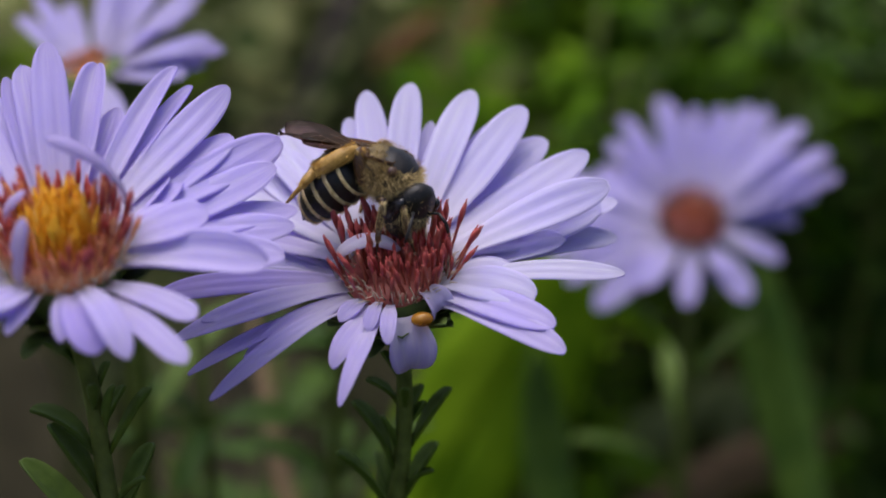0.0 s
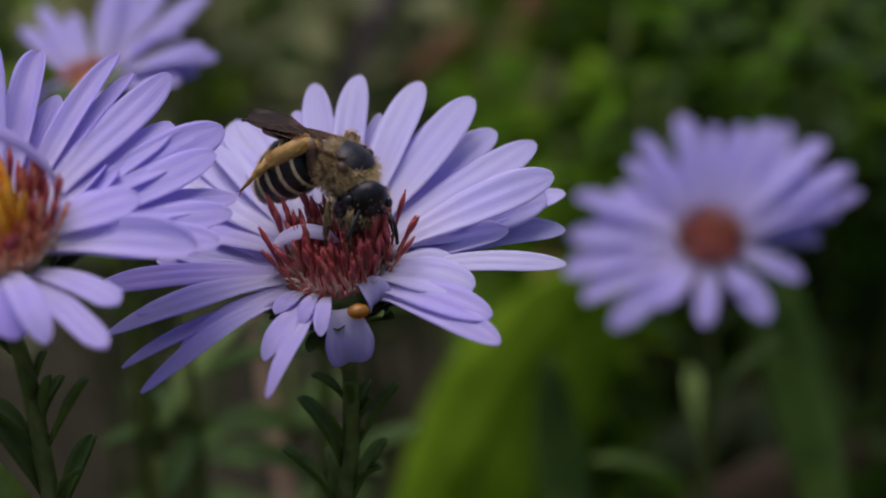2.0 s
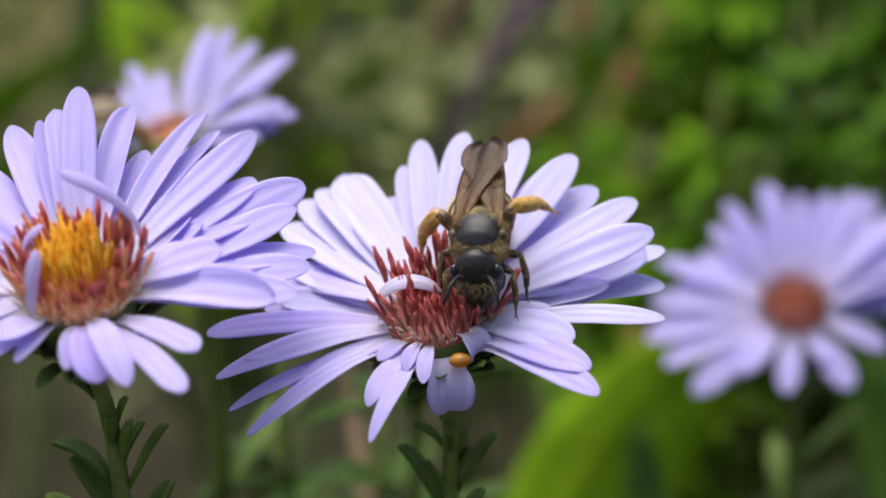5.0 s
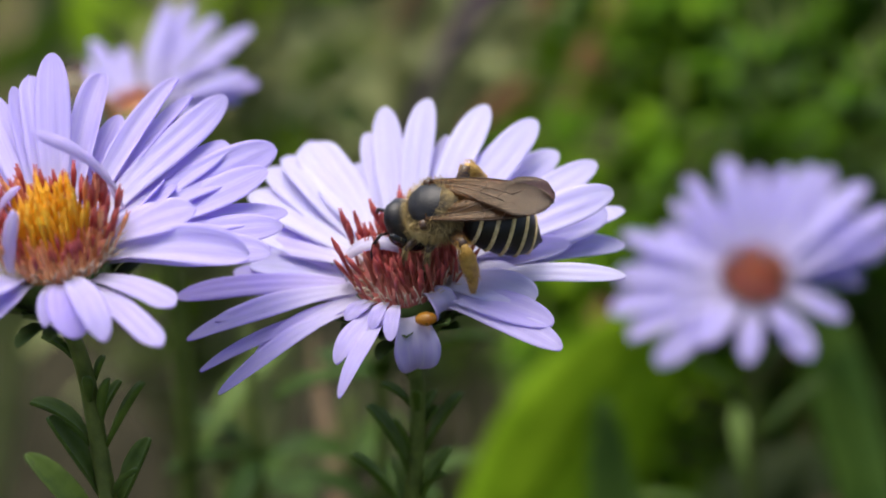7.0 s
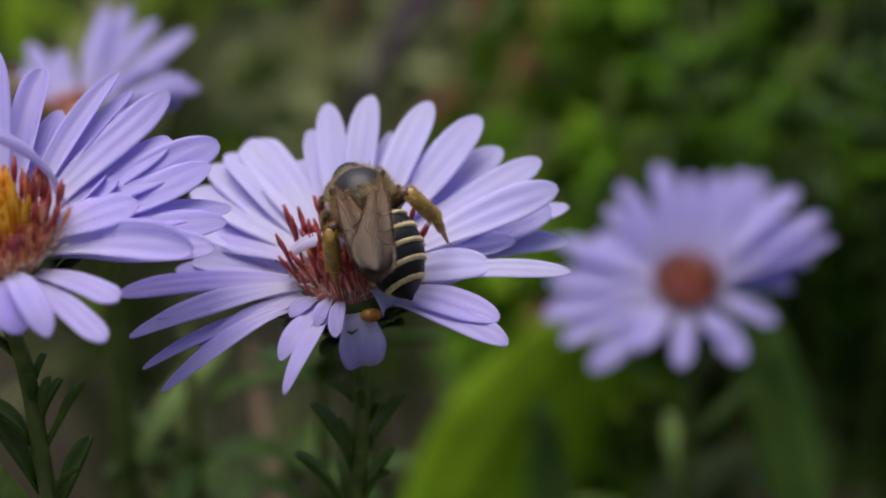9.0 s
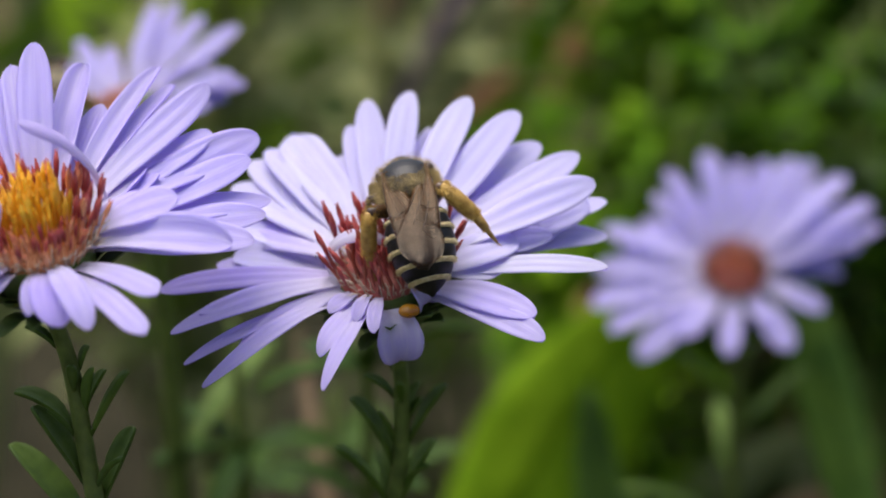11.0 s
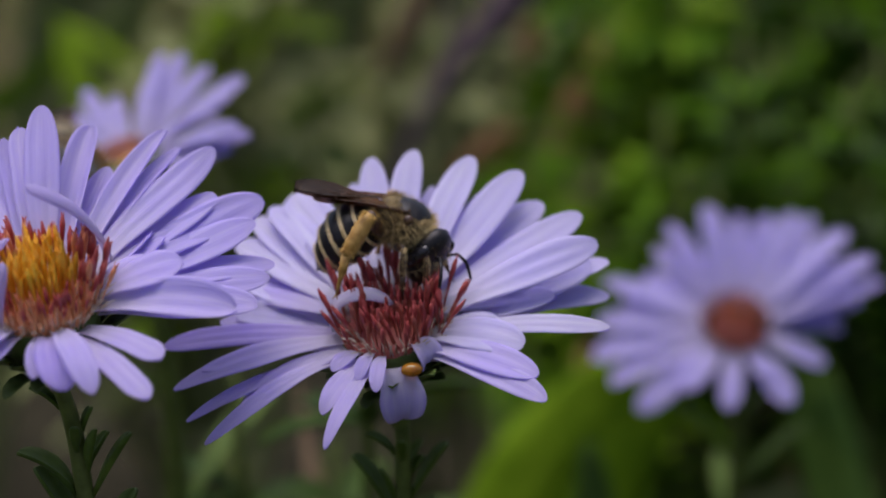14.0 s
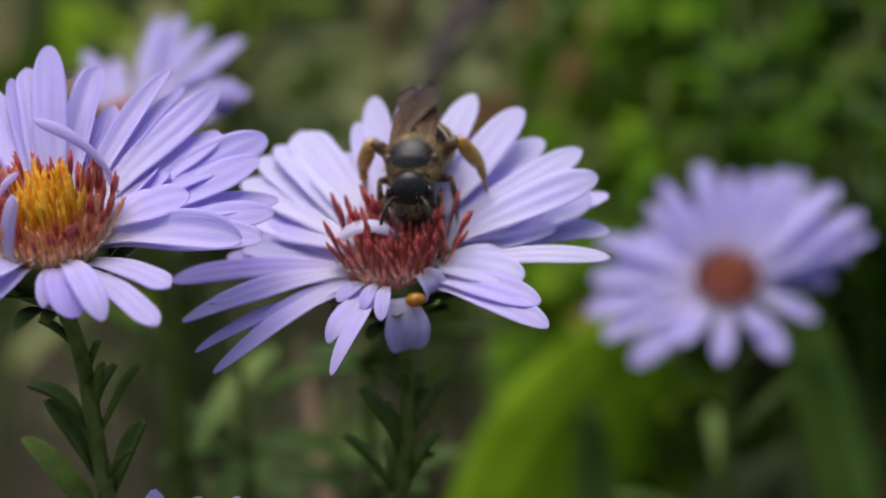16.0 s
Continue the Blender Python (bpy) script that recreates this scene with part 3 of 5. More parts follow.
def left_aster():
    root = plant_root(-24.0, -17.9, "lavender aster in bloom with a yellow and rust disc")
    head = flower_head(root, (-24.05, -11.88, 305.19), (0.020, -0.261, 0.965), "lavender ray flower with a yellow and rust disc", ORANGE)
    petal(head, 99, 11.9, 2.20, 43, 21, 0, cup=0.05, low=0.0, twist=0, mat=VIOLET)
    petal(head, 106, 11.3, 1.73, 38, 16, 0, cup=0.05, low=-0.3, twist=0, blunt=1, mat=VIOLET)
    petal(head, 111, 10.8, 1.40, 37, 15, 0, cup=0.05, low=-0.5, twist=0, mat=VIOLET)
    petal(head, 117, 11.9, 2.26, 27, 5, 0, cup=0.05, low=0.0, twist=0, mat=VIOLET)
    petal(head, 128, 11.0, 2.23, 20, -2, 0, cup=0.05, low=0.0, twist=0, mat=VIOLET)
    petal(head, 138, 9.9, 2.60, 13, -9, 0, cup=0.05, low=0.0, twist=0, mat=VIOLET)
    petal(head, 152, 7.5, 2.73, 13, -9, 0, cup=0.05, low=-0.3, twist=-4, mat=VIOLET)
    petal(head, 172, 5.6, 2.77, 9, -13, 0, cup=0.05, low=0.0, twist=-6, mat=VIOLET)
    petal(head, 195, 4.4, 2.78, 3, -19, 0, cup=0.05, low=0.0, twist=0, mat=VIOLET)
    petal(head, 215, 4.3, 2.42, 0, -22, 0, cup=0.05, low=0.0, twist=0, mat=VIOLET)
    petal(head, 87, 11.9, 1.90, 29, 7, 0, cup=1.0, low=0.1, twist=0, mat=VIOLET)
    petal(head, 71, 13.0, 1.60, 23, 9, 0, cup=0.7, low=0.0, twist=0, pointed=0.3, mat=VIOLET)
    petal(head, 66, 12.4, 1.13, 26, 4, 0, cup=0.5, low=-0.4, twist=0, mat=VIOLET)
    petal(head, 57, 13.0, 2.25, 18, 6, 0, cup=0.05, low=0.1, twist=26, mat=VIOLET)
    petal(head, 61, 11.9, 1.30, 23, 1, 0, cup=0.05, low=-0.4, twist=0, mat=VIOLET)
    petal(head, 42, 13.0, 2.86, 8, -0, 0, cup=0.05, low=0, twist=30, mat=VIOLET)
    petal(head, 42, 10.5, 2.48, 5, -3, 0, cup=0.05, low=0.35, twist=10, mat=VIOLET)
    petal(head, 27, 11.5, 2.65, -0, -12, 0, cup=0.05, low=0.1, twist=12, pointed=0.5, mat=VIOLET)
    petal(head, 354, 8.6, 2.75, 21, -7, 0, cup=0.45, low=0.2, twist=24, mat=VIOLET)
    petal(head, 20, 4.0, 2.72, 29, 1, 0, cup=0.05, low=0.6, twist=10, mat=VIOLET)
    petal(head, 12, 5.6, 2.74, 35, 7, 0, cup=0.05, low=0.45, twist=10, mat=VIOLET)
    petal(head, 324, 6.8, 1.76, 25, -3, 0, cup=0.05, low=-0.2, twist=0, blunt=1, mat=VIOLET)
    petal(head, 310, 8.6, 1.63, 25, -11, 0, cup=0.05, low=-0.4, twist=0, blunt=1, mat=VIOLET)
    petal(head, 296, 7.5, 1.75, 42, -26, 0, cup=0.05, low=0.4, twist=0, mat=VIOLET)
    # Drooping front petal: the underside violet on top stands for its shade.
    petal(head, 288, 5.9, 2.40, 43, -29, 0, cup=0.05, low=0.1, twist=0, mat=PETAL_UNDER_SHADE)
    petal(head, 277, 4.4, 1.07, 38, -26, 0, cup=0.05, low=0.2, twist=0, mat=VIOLET)
    petal(head, 253, 3.9, 1.08, 26, -14, 0, cup=0.05, low=0.1, twist=0, pointed=0.4, mat=VIOLET)
    petal(head, 240, 4.4, 1.64, 22, -10, 0, cup=0.05, low=0.2, twist=0, mat=VIOLET)
    petal(head, 243, 3.9, 1.97, 32, 4, 0, cup=0.05, low=0.4, twist=0, mat=VIOLET)
    petal(head, 35, 11.2, 2.50, 12, 0, 0, cup=0.05, low=-0.5, twist=18, mat=VIOLET)
    petal(head, 20, 10.6, 2.60, 6, -10, 0, cup=0.05, low=-0.5, twist=14, pointed=0.3, mat=VIOLET)
    petal(head, 8, 9.4, 2.60, 8, -12, 0, cup=0.1, low=-0.4, twist=12, mat=VIOLET)
    petal(head, 49, 10.8, 2.30, 16, 6, 0, cup=0.05, low=-0.6, twist=14, mat=VIOLET)
    petal(head, 80, 9.0, 2.00, 30, 14, 0, cup=0.05, low=-0.6, twist=0, mat=VIOLET)
    under_petals(head, 12, 6.0, 2.0, 22, 302, 40, 190, mat=VIOLET)
    inner_petal(head, 36, 8.3, 1.9, 96, 146, 10, 0.4, 4.4, 1.6, "petal that arches back over the disc", mats=(VIOLET, VIOLET))
    inner_petal(head, 236, 4.6, 1.0, 70, 125, 10, 0.5, 3.3, 0.0, "narrow petal standing over the disc", mats=(VIOLET, VIOLET))
    inner_petal(head, 165, 4.5, 1.4, 70, 130, 30, 0.5, 3.0, 0.2, "petal curled over the edge of the disc", mats=(VIOLET, VIOLET))
    florets(head, 190, 3.25, (YELLOW, YELLOW), (PEACH, RED_TIP), 3.5, 31, 0.95, 0.7, 0.088)
    bristles(head, 170, 3.3, 7)
    involucre(head, 3.2, 4.6, 22)
    base = Vector((-24.05, -11.88, 305.19)) - Vector((root.location)) / MM
    nrm = Vector((0.020, -0.261, 0.965)).normalized()
    top = base - nrm * 4.2
    _, c = stem(root, [(0, 0, -12), (0, 2, 130), (top.x + 2.6, top.y - 2, top.z - 40), (top.x + 1.3, top.y, top.z - 9), tuple(top)], 0.85, 0.46)
    for d, az, l, w, e, dr in ((0.6, 190, 2.2, 0.8, 40, 20), (1.4, 350, 1.8, 0.7, 70, 10), (3.4, 175, 2.3, 0.7, 60, 40), (4.6, 20, 1.6, 0.7, 72, 10), (7.4, 345, 2.9, 1.0, 80, 5), (8.7, 175, 4.8, 1.4, 76, 66), (8.7, 5, 4.9, 1.35, 62, 6), (12.0, 172, 5.8, 1.9, 66, 10),
                               (13.0, 40, 5.0, 1.6, 65, 10), (16.0, 150, 9.0, 2.0, 55, 25), (22.0, 30, 12.0, 2.4, 45, 30), (30.0, 200, 15.0, 2.8, 45, 35), (42.0, 80, 20.0, 3.2, 40, 40), (60.0, 300, 26.0, 4.0, 35, 45)):
        p = min(c, key=lambda q: abs(q.z - (top.z - d)))
        stem_leaf(root, p, az, l, w, e, dr)
    hugging_leaves(root, c, top.z, 15.0, 82)
    return root, head


def right_aster():
    root = plant_root(29.3, 71.9, "lavender aster with a reddish-brown disc behind the others")
    head = flower_head(root, (29.34, 71.92, 269.19), (0.000, -0.423, 0.906), "lavender ray flower with a reddish-brown disc")
    petal(head, 117, 12.2, 2.50, 30, 9, -12, cup=0.07, low=0, twist=5, mat=LILAC)
    petal(head, 98, 12.8, 3.24, 40, 12, -11, cup=0.19, low=0, twist=13, mat=LILAC)
    petal(head, 84, 11.9, 2.06, 34, 13, -13, cup=0.25, low=0, twist=9, mat=LILAC)
    petal(head, 71, 12.3, 2.50, 35, 13, -12, cup=0.25, low=0, twist=13, mat=LILAC)
    petal(head, 60, 13.4, 2.65, 39, 15, -12, cup=0.27, low=0, twist=7, mat=LILAC)
    petal(head, 52, 14.0, 2.65, 38, 16, -7, cup=0.21, low=-0.5, twist=10, mat=LILAC)
    petal(head, 38, 14.6, 3.09, 41, 8, -3, cup=0.27, low=0, twist=-8, mat=LILAC)
    petal(head, 23, 14.6, 3.09, 34, 4, 2, cup=0.08, low=0, twist=-5, mat=LILAC)
    petal(head, 14, 14.4, 2.80, 31, -3, 3, cup=0.02, low=0, twist=-11, mat=LILAC)
    petal(head, 12, 10.1, 2.94, -4, -23, -2, cup=0.05, low=0, twist=-7, mat=LILAC)
    petal(head, 340, 7.5, 3.09, 0, -25, 3, cup=0.02, low=0, twist=-1, mat=LILAC)
    petal(head, 299, 7.9, 3.24, 0, -18, -9, cup=0.06, low=0, twist=-5, mat=LILAC)
    petal(head, 295, 4.8, 2.94, 9, -8, -8, cup=0.06, low=0, twist=-8, mat=LILAC)
    petal(head, 262, 7.7, 2.50, 2, -15, -4, cup=0.1, low=0, twist=7, mat=LILAC)
    petal(head, 223, 12.0, 3.24, 1, -17, -6, cup=0.04, low=0, twist=-12, mat=LILAC)
    petal(head, 232, 7.9, 3.24, 10, -11, 2, cup=0.14, low=0, twist=-12, mat=LILAC)
    petal(head, 205, 12.3, 3.53, 2, -14, -8, cup=0.24, low=0, twist=13, mat=LILAC)
    petal(head, 190, 13.1, 3.53, 10, -15, -9, cup=0.15, low=0, twist=-7, mat=LILAC)
    petal(head, 177, 12.1, 2.94, 16, -8, -9, cup=0.22, low=0, twist=-13, mat=LILAC)
    petal(head, 160, 12.4, 2.80, 28, -6, 3, cup=0.11, low=0, twist=0, mat=LILAC)
    petal(head, 139, 9.4, 2.94, 13, -5, 4, cup=0.02, low=0, twist=-2, mat=LILAC)
    petal(head, 125, 11.1, 2.80, 29, -5, -2, cup=0.15, low=-0.4, twist=7, mat=LILAC)
    petal(head, 110, 9.7, 2.65, 18, -2, 0, cup=0.14, low=0.3, twist=7, mat=LILAC)
    petal(head, 18, 12.3, 2.65, 21, -12, -11, cup=0.16, low=-0.5, twist=13, mat=LILAC)
    petal(head, 75, 9.9, 2.50, 25, 7, 1, cup=0.23, low=0.3, twist=10, mat=LILAC)
    petal(head, 33, 11.4, 2.80, 28, 4, -3, cup=0.2, low=0.3, twist=3, mat=LILAC)
    petal(head, 161, 9.8, 2.80, 15, -9, -12, cup=0.1, low=0.3, twist=-5, mat=LILAC)
    under_petals(head, 16, 8.5, 2.3, 6, 303, mat=LILAC)
    florets(head, 90, 3.3, (BROWN_RED, ORANGE), (BROWN_RED, BROWN_RED), 2.6, 41, 0.9, 0.9)
    bristles(head, 90, 3.3, 9)
    involucre(head, 3.2, 4.6, 23)
    base = Vector((29.34, 71.92, 269.19)) - Vector((root.location)) / MM
    top = base - Vector((0.000, -0.423, 0.906)).normalized() * 4.2
    _, c = stem(root, [(0, 0, -12), (0, 0, 120), (top.x + 1.5, top.y + 1, top.z - 40), (top.x + 1.0, top.y, top.z - 10), tuple(top)], 1.1, 0.7)
    for d, az, l, w, e, dr in ((7, 170, 6, 1.8, 55, 30), (9, 10, 7, 2.0, 60, 30), (13, 185, 10, 2.4, 60, 20), (17, 5, 11, 2.4, 58, 20), (24, 90, 14, 3, 45, 30), (30, 200, 16, 3, 45, 30), (45, 300, 22, 3.6, 40, 40), (60, 60, 26, 4, 35, 45)):
        p = min(c, key=lambda q: abs(q.z - (top.z - d)))
        stem_leaf(root, p, az, l, w, e, dr)
    hugging_leaves(root, c, top.z, 20.0, 83)
    return root, head


def back_aster():
    root = plant_root(-30.2, 43.9, "lavender aster with upright petals behind the others")
    head = flower_head(root, (-30.16, 43.90, 296.88), (-0.319, 0.020, 0.947), "half-open lavender ray flower with an orange disc", ORANGE, 0.6)
    petal(head, 75, 12.4, 2.03, 39, 23, 0, cup=0.1, low=0.0, twist=8, mat=LILAC, under=LILAC)
    petal(head, 68, 12.4, 2.05, 35, 19, 0, cup=0.1, low=0.0, twist=18, mat=LILAC, under=LILAC)
    petal(head, 57, 11.5, 2.04, 28, 12, 0, cup=0.1, low=0.0, twist=32, mat=LILAC, under=LILAC)
    petal(head, 41, 11.5, 2.33, 19, 3, 0, cup=0.1, low=0.0, twist=34, mat=LILAC, under=LILAC)
    petal(head, 83, 11.5, 1.89, 31, 15, 0, cup=0.1, low=0.0, twist=0, mat=LILAC, under=LILAC)
    petal(head, 328, 11.5, 2.12, 15, -1, 0, cup=0.1, low=0.0, twist=34, mat=LILAC, under=LILAC)
    petal(head, 331, 11.5, 2.03, 9, -7, 0, cup=0.1, low=0.0, twist=32, mat=LILAC, under=LILAC)
    petal(head, 111, 12.4, 1.68, 34, 18, 0, cup=0.1, low=0.0, twist=0, mat=LILAC, under=LILAC)
    petal(head, 102, 11.5, 1.88, 28, 12, 0, cup=0.1, low=0.0, twist=0, mat=LILAC, under=LILAC)
    petal(head, 121, 11.5, 1.66, 31, 15, 0, cup=0.1, low=0.0, twist=0, mat=LILAC, under=LILAC)
    petal(head, 68, 11.5, 2.05, 20, 4, 0, cup=0.1, low=0.0, twist=24, mat=LILAC, under=LILAC)
    petal(head, 75, 11.5, 2.03, 28, 12, 0, cup=0.1, low=0.0, twist=18, mat=LILAC, under=LILAC)
    petal(head, 64, 11.5, 2.39, 4, -12, 0, cup=0.1, low=0.0, twist=34, mat=LILAC, under=LILAC)
    petal(head, 328, 9.5, 2.10, 6, -10, 0, cup=0.1, low=-0.3, twist=26, mat=LILAC, under=LILAC)
    petal(head, 317, 9.5, 2.10, 7, -9, 0, cup=0.1, low=-0.3, twist=18, mat=LILAC, under=LILAC)
    petal(head, 114, 9.5, 1.90, 20, 4, 0, cup=0.1, low=-0.3, twist=0, mat=LILAC, under=LILAC)
    petal(head, 131, 10.5, 2.36, 3, -28, 3, cup=0.2, low=0, twist=11, mat=LILAC, under=LILAC)
    petal(head, 272, 10.0, 2.36, 10, -16, -7, cup=0.0, low=0, twist=5, mat=LILAC, under=LILAC)
    petal(head, 286, 10.4, 2.53, -5, -22, -4, cup=0.28, low=0, twist=-5, mat=LILAC, under=LILAC)
    petal(head, 8, 7.7, 2.36, 26, 7, 1, cup=0.19, low=0, twist=-5, mat=LILAC, under=LILAC)
    petal(head, 23, 4.6, 2.87, 34, 2, -2, cup=0.24, low=0, twist=-11, mat=LILAC, under=LILAC)
    florets(head, 40, 1.6, (ORANGE, ORANGE), (ORANGE, ORANGE), 1.6, 51, 0.9, 0.9)
    involucre(head, 3.2, 4.6, 24)
    base = Vector((-30.16, 43.90, 296.88)) - Vector((root.location)) / MM
    top = base - Vector((-0.319, 0.020, 0.947)).normalized() * 4.2
    _, c = stem(root, [(0, 0, -12), (0, 0, 120), (top.x + 1.0, top.y + 1, top.z - 40), (top.x + 0.6, top.y, top.z - 10), tuple(top)], 1.4, 0.8)
    for d, az, l, w, e, dr in ((8, 170, 7, 1.8, 55, 30), (12, 10, 8, 2.0, 60, 30), (20, 185, 12, 2.4, 50, 30), (34, 60, 18, 3, 45, 35)):
        p = min(c, key=lambda q: abs(q.z - (top.z - d)))
        stem_leaf(root, p, az, l, w, e, dr)
    return root, head


def young_aster(x, y, z, seed, label, leaves):
    """A lower flower whose petals only just rise into view."""
    root = plant_root(x + 0.6, y + 3.0, label)
    head = flower_head(root, (x, y, z), (0.0, -0.2, 0.98), "small half-open lavender flower", ORANGE)
    for k in range(12):
        petal(head, 15 + k * 30 + seed, 7.6 + (k % 3) * 0.5, 2.0, 80, 64, -6, 0.3, 0.0, 6 * (-1) ** k)
    florets(head, 30, 2.6, (YELLOW, YELLOW), (ORANGE, RED_TIP), 2.4, seed, 0.9, 0.9)
    involucre(head, 3.0, 4.4, seed + 1)
    _, c = stem(root, [(0, 0, -12), (0, 1, 120), (0.4, -1, z - 40), (0, -2.2, z - 3.5)], 1.0, 0.55)
    for d, az, l in leaves:
        stem_leaf(root, min(c, key=lambda q: abs(q.z - z + d)), az, l, l * 0.24, 62, 18)
    return root


MAIN_ROOT, MAIN_HEAD, PRESSED_PETAL = main_aster()
HEAD_REST = (MAIN_ROOT.location.copy(), MAIN_HEAD.matrix_basis.copy())
LEFT_ROOT, LEFT_HEAD = left_aster()
RIGHT_ROOT, RIGHT_HEAD = right_aster()
BACK_ROOT, BACK_HEAD = back_aster()
young_aster(-17.6, -17.0, 280.5, 61, "young lavender aster with upright pale petals, standing lower", ((12, 200, 6), (18, 20, 7), (28, 120, 9), (42, 300, 12), (60, 60, 15), (84, 190, 20)))
young_aster(-27.3, -16.1, 279.3, 71, "young pinkish aster bud with narrow leaves, standing lower", ((3.6, 165, 11), (6, 200, 9), (9, 20, 8), (14, 120, 10), (30, 300, 12), (50, 60, 15)))


# ---- the bee; it looks along +x, its origin lies in the thorax ----
def hair(bm, rng, points, length, spread, radius=0.035):
    for p, nrm in points:
        d = (nrm + Vector((rng.uniform(-1, 1), rng.uniform(-1, 1), rng.uniform(-1, 1))) * spread).normalized()
        s = d.orthogonal().normalized() * radius
        l = length * rng.uniform(0.6, 1.25)
        a, b, c = p - d * 0.1 + s, p - d * 0.1 - s, p + d * l + Vector((rng.uniform(-1, 1), rng.uniform(-1, 1), rng.uniform(-1, 0.3))) * 0.12 * length
        bm.faces.new([bm.verts.new(q * MM) for q in (a, b, c)])


def ellipsoid_points(rng, n, centre, radii, keep):
    out = []
    while len(out) < n:
        d = Vector((rng.gauss(0, 1), rng.gauss(0, 1), rng.gauss(0, 1))).normalized()
        if rng.random() < keep(d):
            p = Vector(centre) + Vector((d.x * radii[0], d.y * radii[1], d.z * radii[2]))
            out.append((p, Vector((d.x / radii[0], d.y / radii[1], d.z / radii[2])).normalized()))
    return out


def wing_part(bee, name, side, length, width, hinge, turn):
    """A forewing or hind wing that lies back along the abdomen."""
    def spot(u, v):
        full = width * (0.16 + 0.84 * min(1.0, u * 1.4) ** 0.9)
        w = full * math.sqrt(max(0.002, 1 - max(0.0, (u - 0.7) / 0.3) ** 2.2))
        ripple = 0.05 * math.sin(v * 9 + u * 5) + 0.35 * u * u * (v - 0.4) + 0.1 * math.sin(u * 4)
        return Vector((-u * length, side * (width * (0.16 + 0.12 * math.sin(u * math.pi)) - 0.4 * full + w * (0.4 - v)), ripple))
    nu, nv = 22, 9
    grid = [[spot(i / (nu - 1), j / (nv - 1)) for j in range(nv)] for i in range(nu)]
    bm = bmesh.new()
    blade(bm, grid if side > 0 else [r[::-1] for r in grid], 0.02, (0, 0))
    w = part(name, bm, WING, bee, "smoky amber translucent wing", Matrix.Translation(Vector(hinge) * MM) @ turn)
    bm = bmesh.new()
    for path in ([(0, 0), (0.2, 0), (0.4, 0), (0.6, 0), (0.72, 0.02)], [(0, 0.1), (0.3, 0.30), (0.5, 0.36), (0.68, 0.42)], [(0, 0.2), (0.25, 0.5), (0.45, 0.64), (0.62, 0.68)], [(0.1, 0.5), (0.3, 0.84), (0.5, 0.96)],
                 [(0.42, 0.0), (0.46, 0.2), (0.42, 0.6)], [(0.58, 0.0), (0.62, 0.25), (0.56, 0.66)], [(0.72, 0.0), (0.74, 0.2), (0.67, 0.41)]):
        c = stem_curve([spot(*q) + Vector((0, 0, 0.02)) for q in path], 4)
        tube(bm, c, [0.045 if q < 1 and path[0] == (0, 0) else 0.018 for q in range(len(c))], 4)
    part("wing_vein", bm, BEE_BROWN, w, "dark brown vein")
    return w


def leg(bee, name, hip, knee, ankle, foot, size, gold, seed):
    """Femur, tibia and tarsus; the tibia and tarsus hang on the femur."""
    rng = random.Random(seed)
    hip, knee, ankle, foot = (Vector(p) for p in (hip, knee, ankle, foot))
    bm = bmesh.new()
    o = Vector((0, 0, 0))
    k, a, f = knee - hip, ankle - hip, foot - hip
    tube(bm, [o, k * 0.3, k * 0.7, k], [0.26 * size, 0.36 * size, 0.32 * size, 0.2 * size], 8)
    femur = part(name, bm, BEE_BROWN, bee, "", Matrix.Translation(hip * MM))
    bm = bmesh.new()
    tube(bm, [k, k.lerp(a, 0.35), k.lerp(a, 0.75), a], [0.15 * size, (0.4 if gold else 0.22) * size, (0.39 if gold else 0.28) * size, 0.24 * size], 8)
    part("tibia", bm, BEE_LEG if gold else BEE_BROWN, femur, "amber hairy tibia" if gold else "brown hairy tibia")
    bm = bmesh.new()
    tube(bm, [a, a.lerp(f, 0.4), a.lerp(f, 0.5), a.lerp(f, 0.75), f], [0.26 * size, 0.22 * size, 0.13 * size, 0.11 * size, 0.06 * size], 6)
    for s in (-1, 1):
        tube(bm, [f, f + (f - a).normalized() * 0.25 + Vector((0.1 * s, 0.15 * s, -0.05))], [0.05, 0.02], 4)
    part("tarsus", bm, BEE_LEG if gold else BEE_BROWN, femur)
    bm = bmesh.new()
    pts = []
    for _ in range(int((2200 if gold else 1200) * size)):
        u = rng.uniform(0.0, 1.0)
        w = rng.random()
        p, q, thick = (k, a, 0.48 if gold else 0.34) if w < 0.55 else (o, k, 0.42) if w < 0.75 else (a, f, 0.2)
        ax = (q - p).normalized()
        s = ax.orthogonal().normalized()
        s.rotate(Matrix.Rotation(rng.uniform(0, 6.28), 3, ax))
        if thick < 0.3:
            u *= 0.5
        pts.append((p.lerp(q, u) + s * thick * size * 0.7, (s + ax * 0.7).normalized()))
    hair(bm, rng, pts, (0.13 if gold else 0.15) * size, 0.4, 0.014)
    tagged(part("leg_hair", bm, FUR_GOLD if gold else FUR, femur, "golden hair dusted with pollen" if gold else ""), kind="stuff")
    return femur


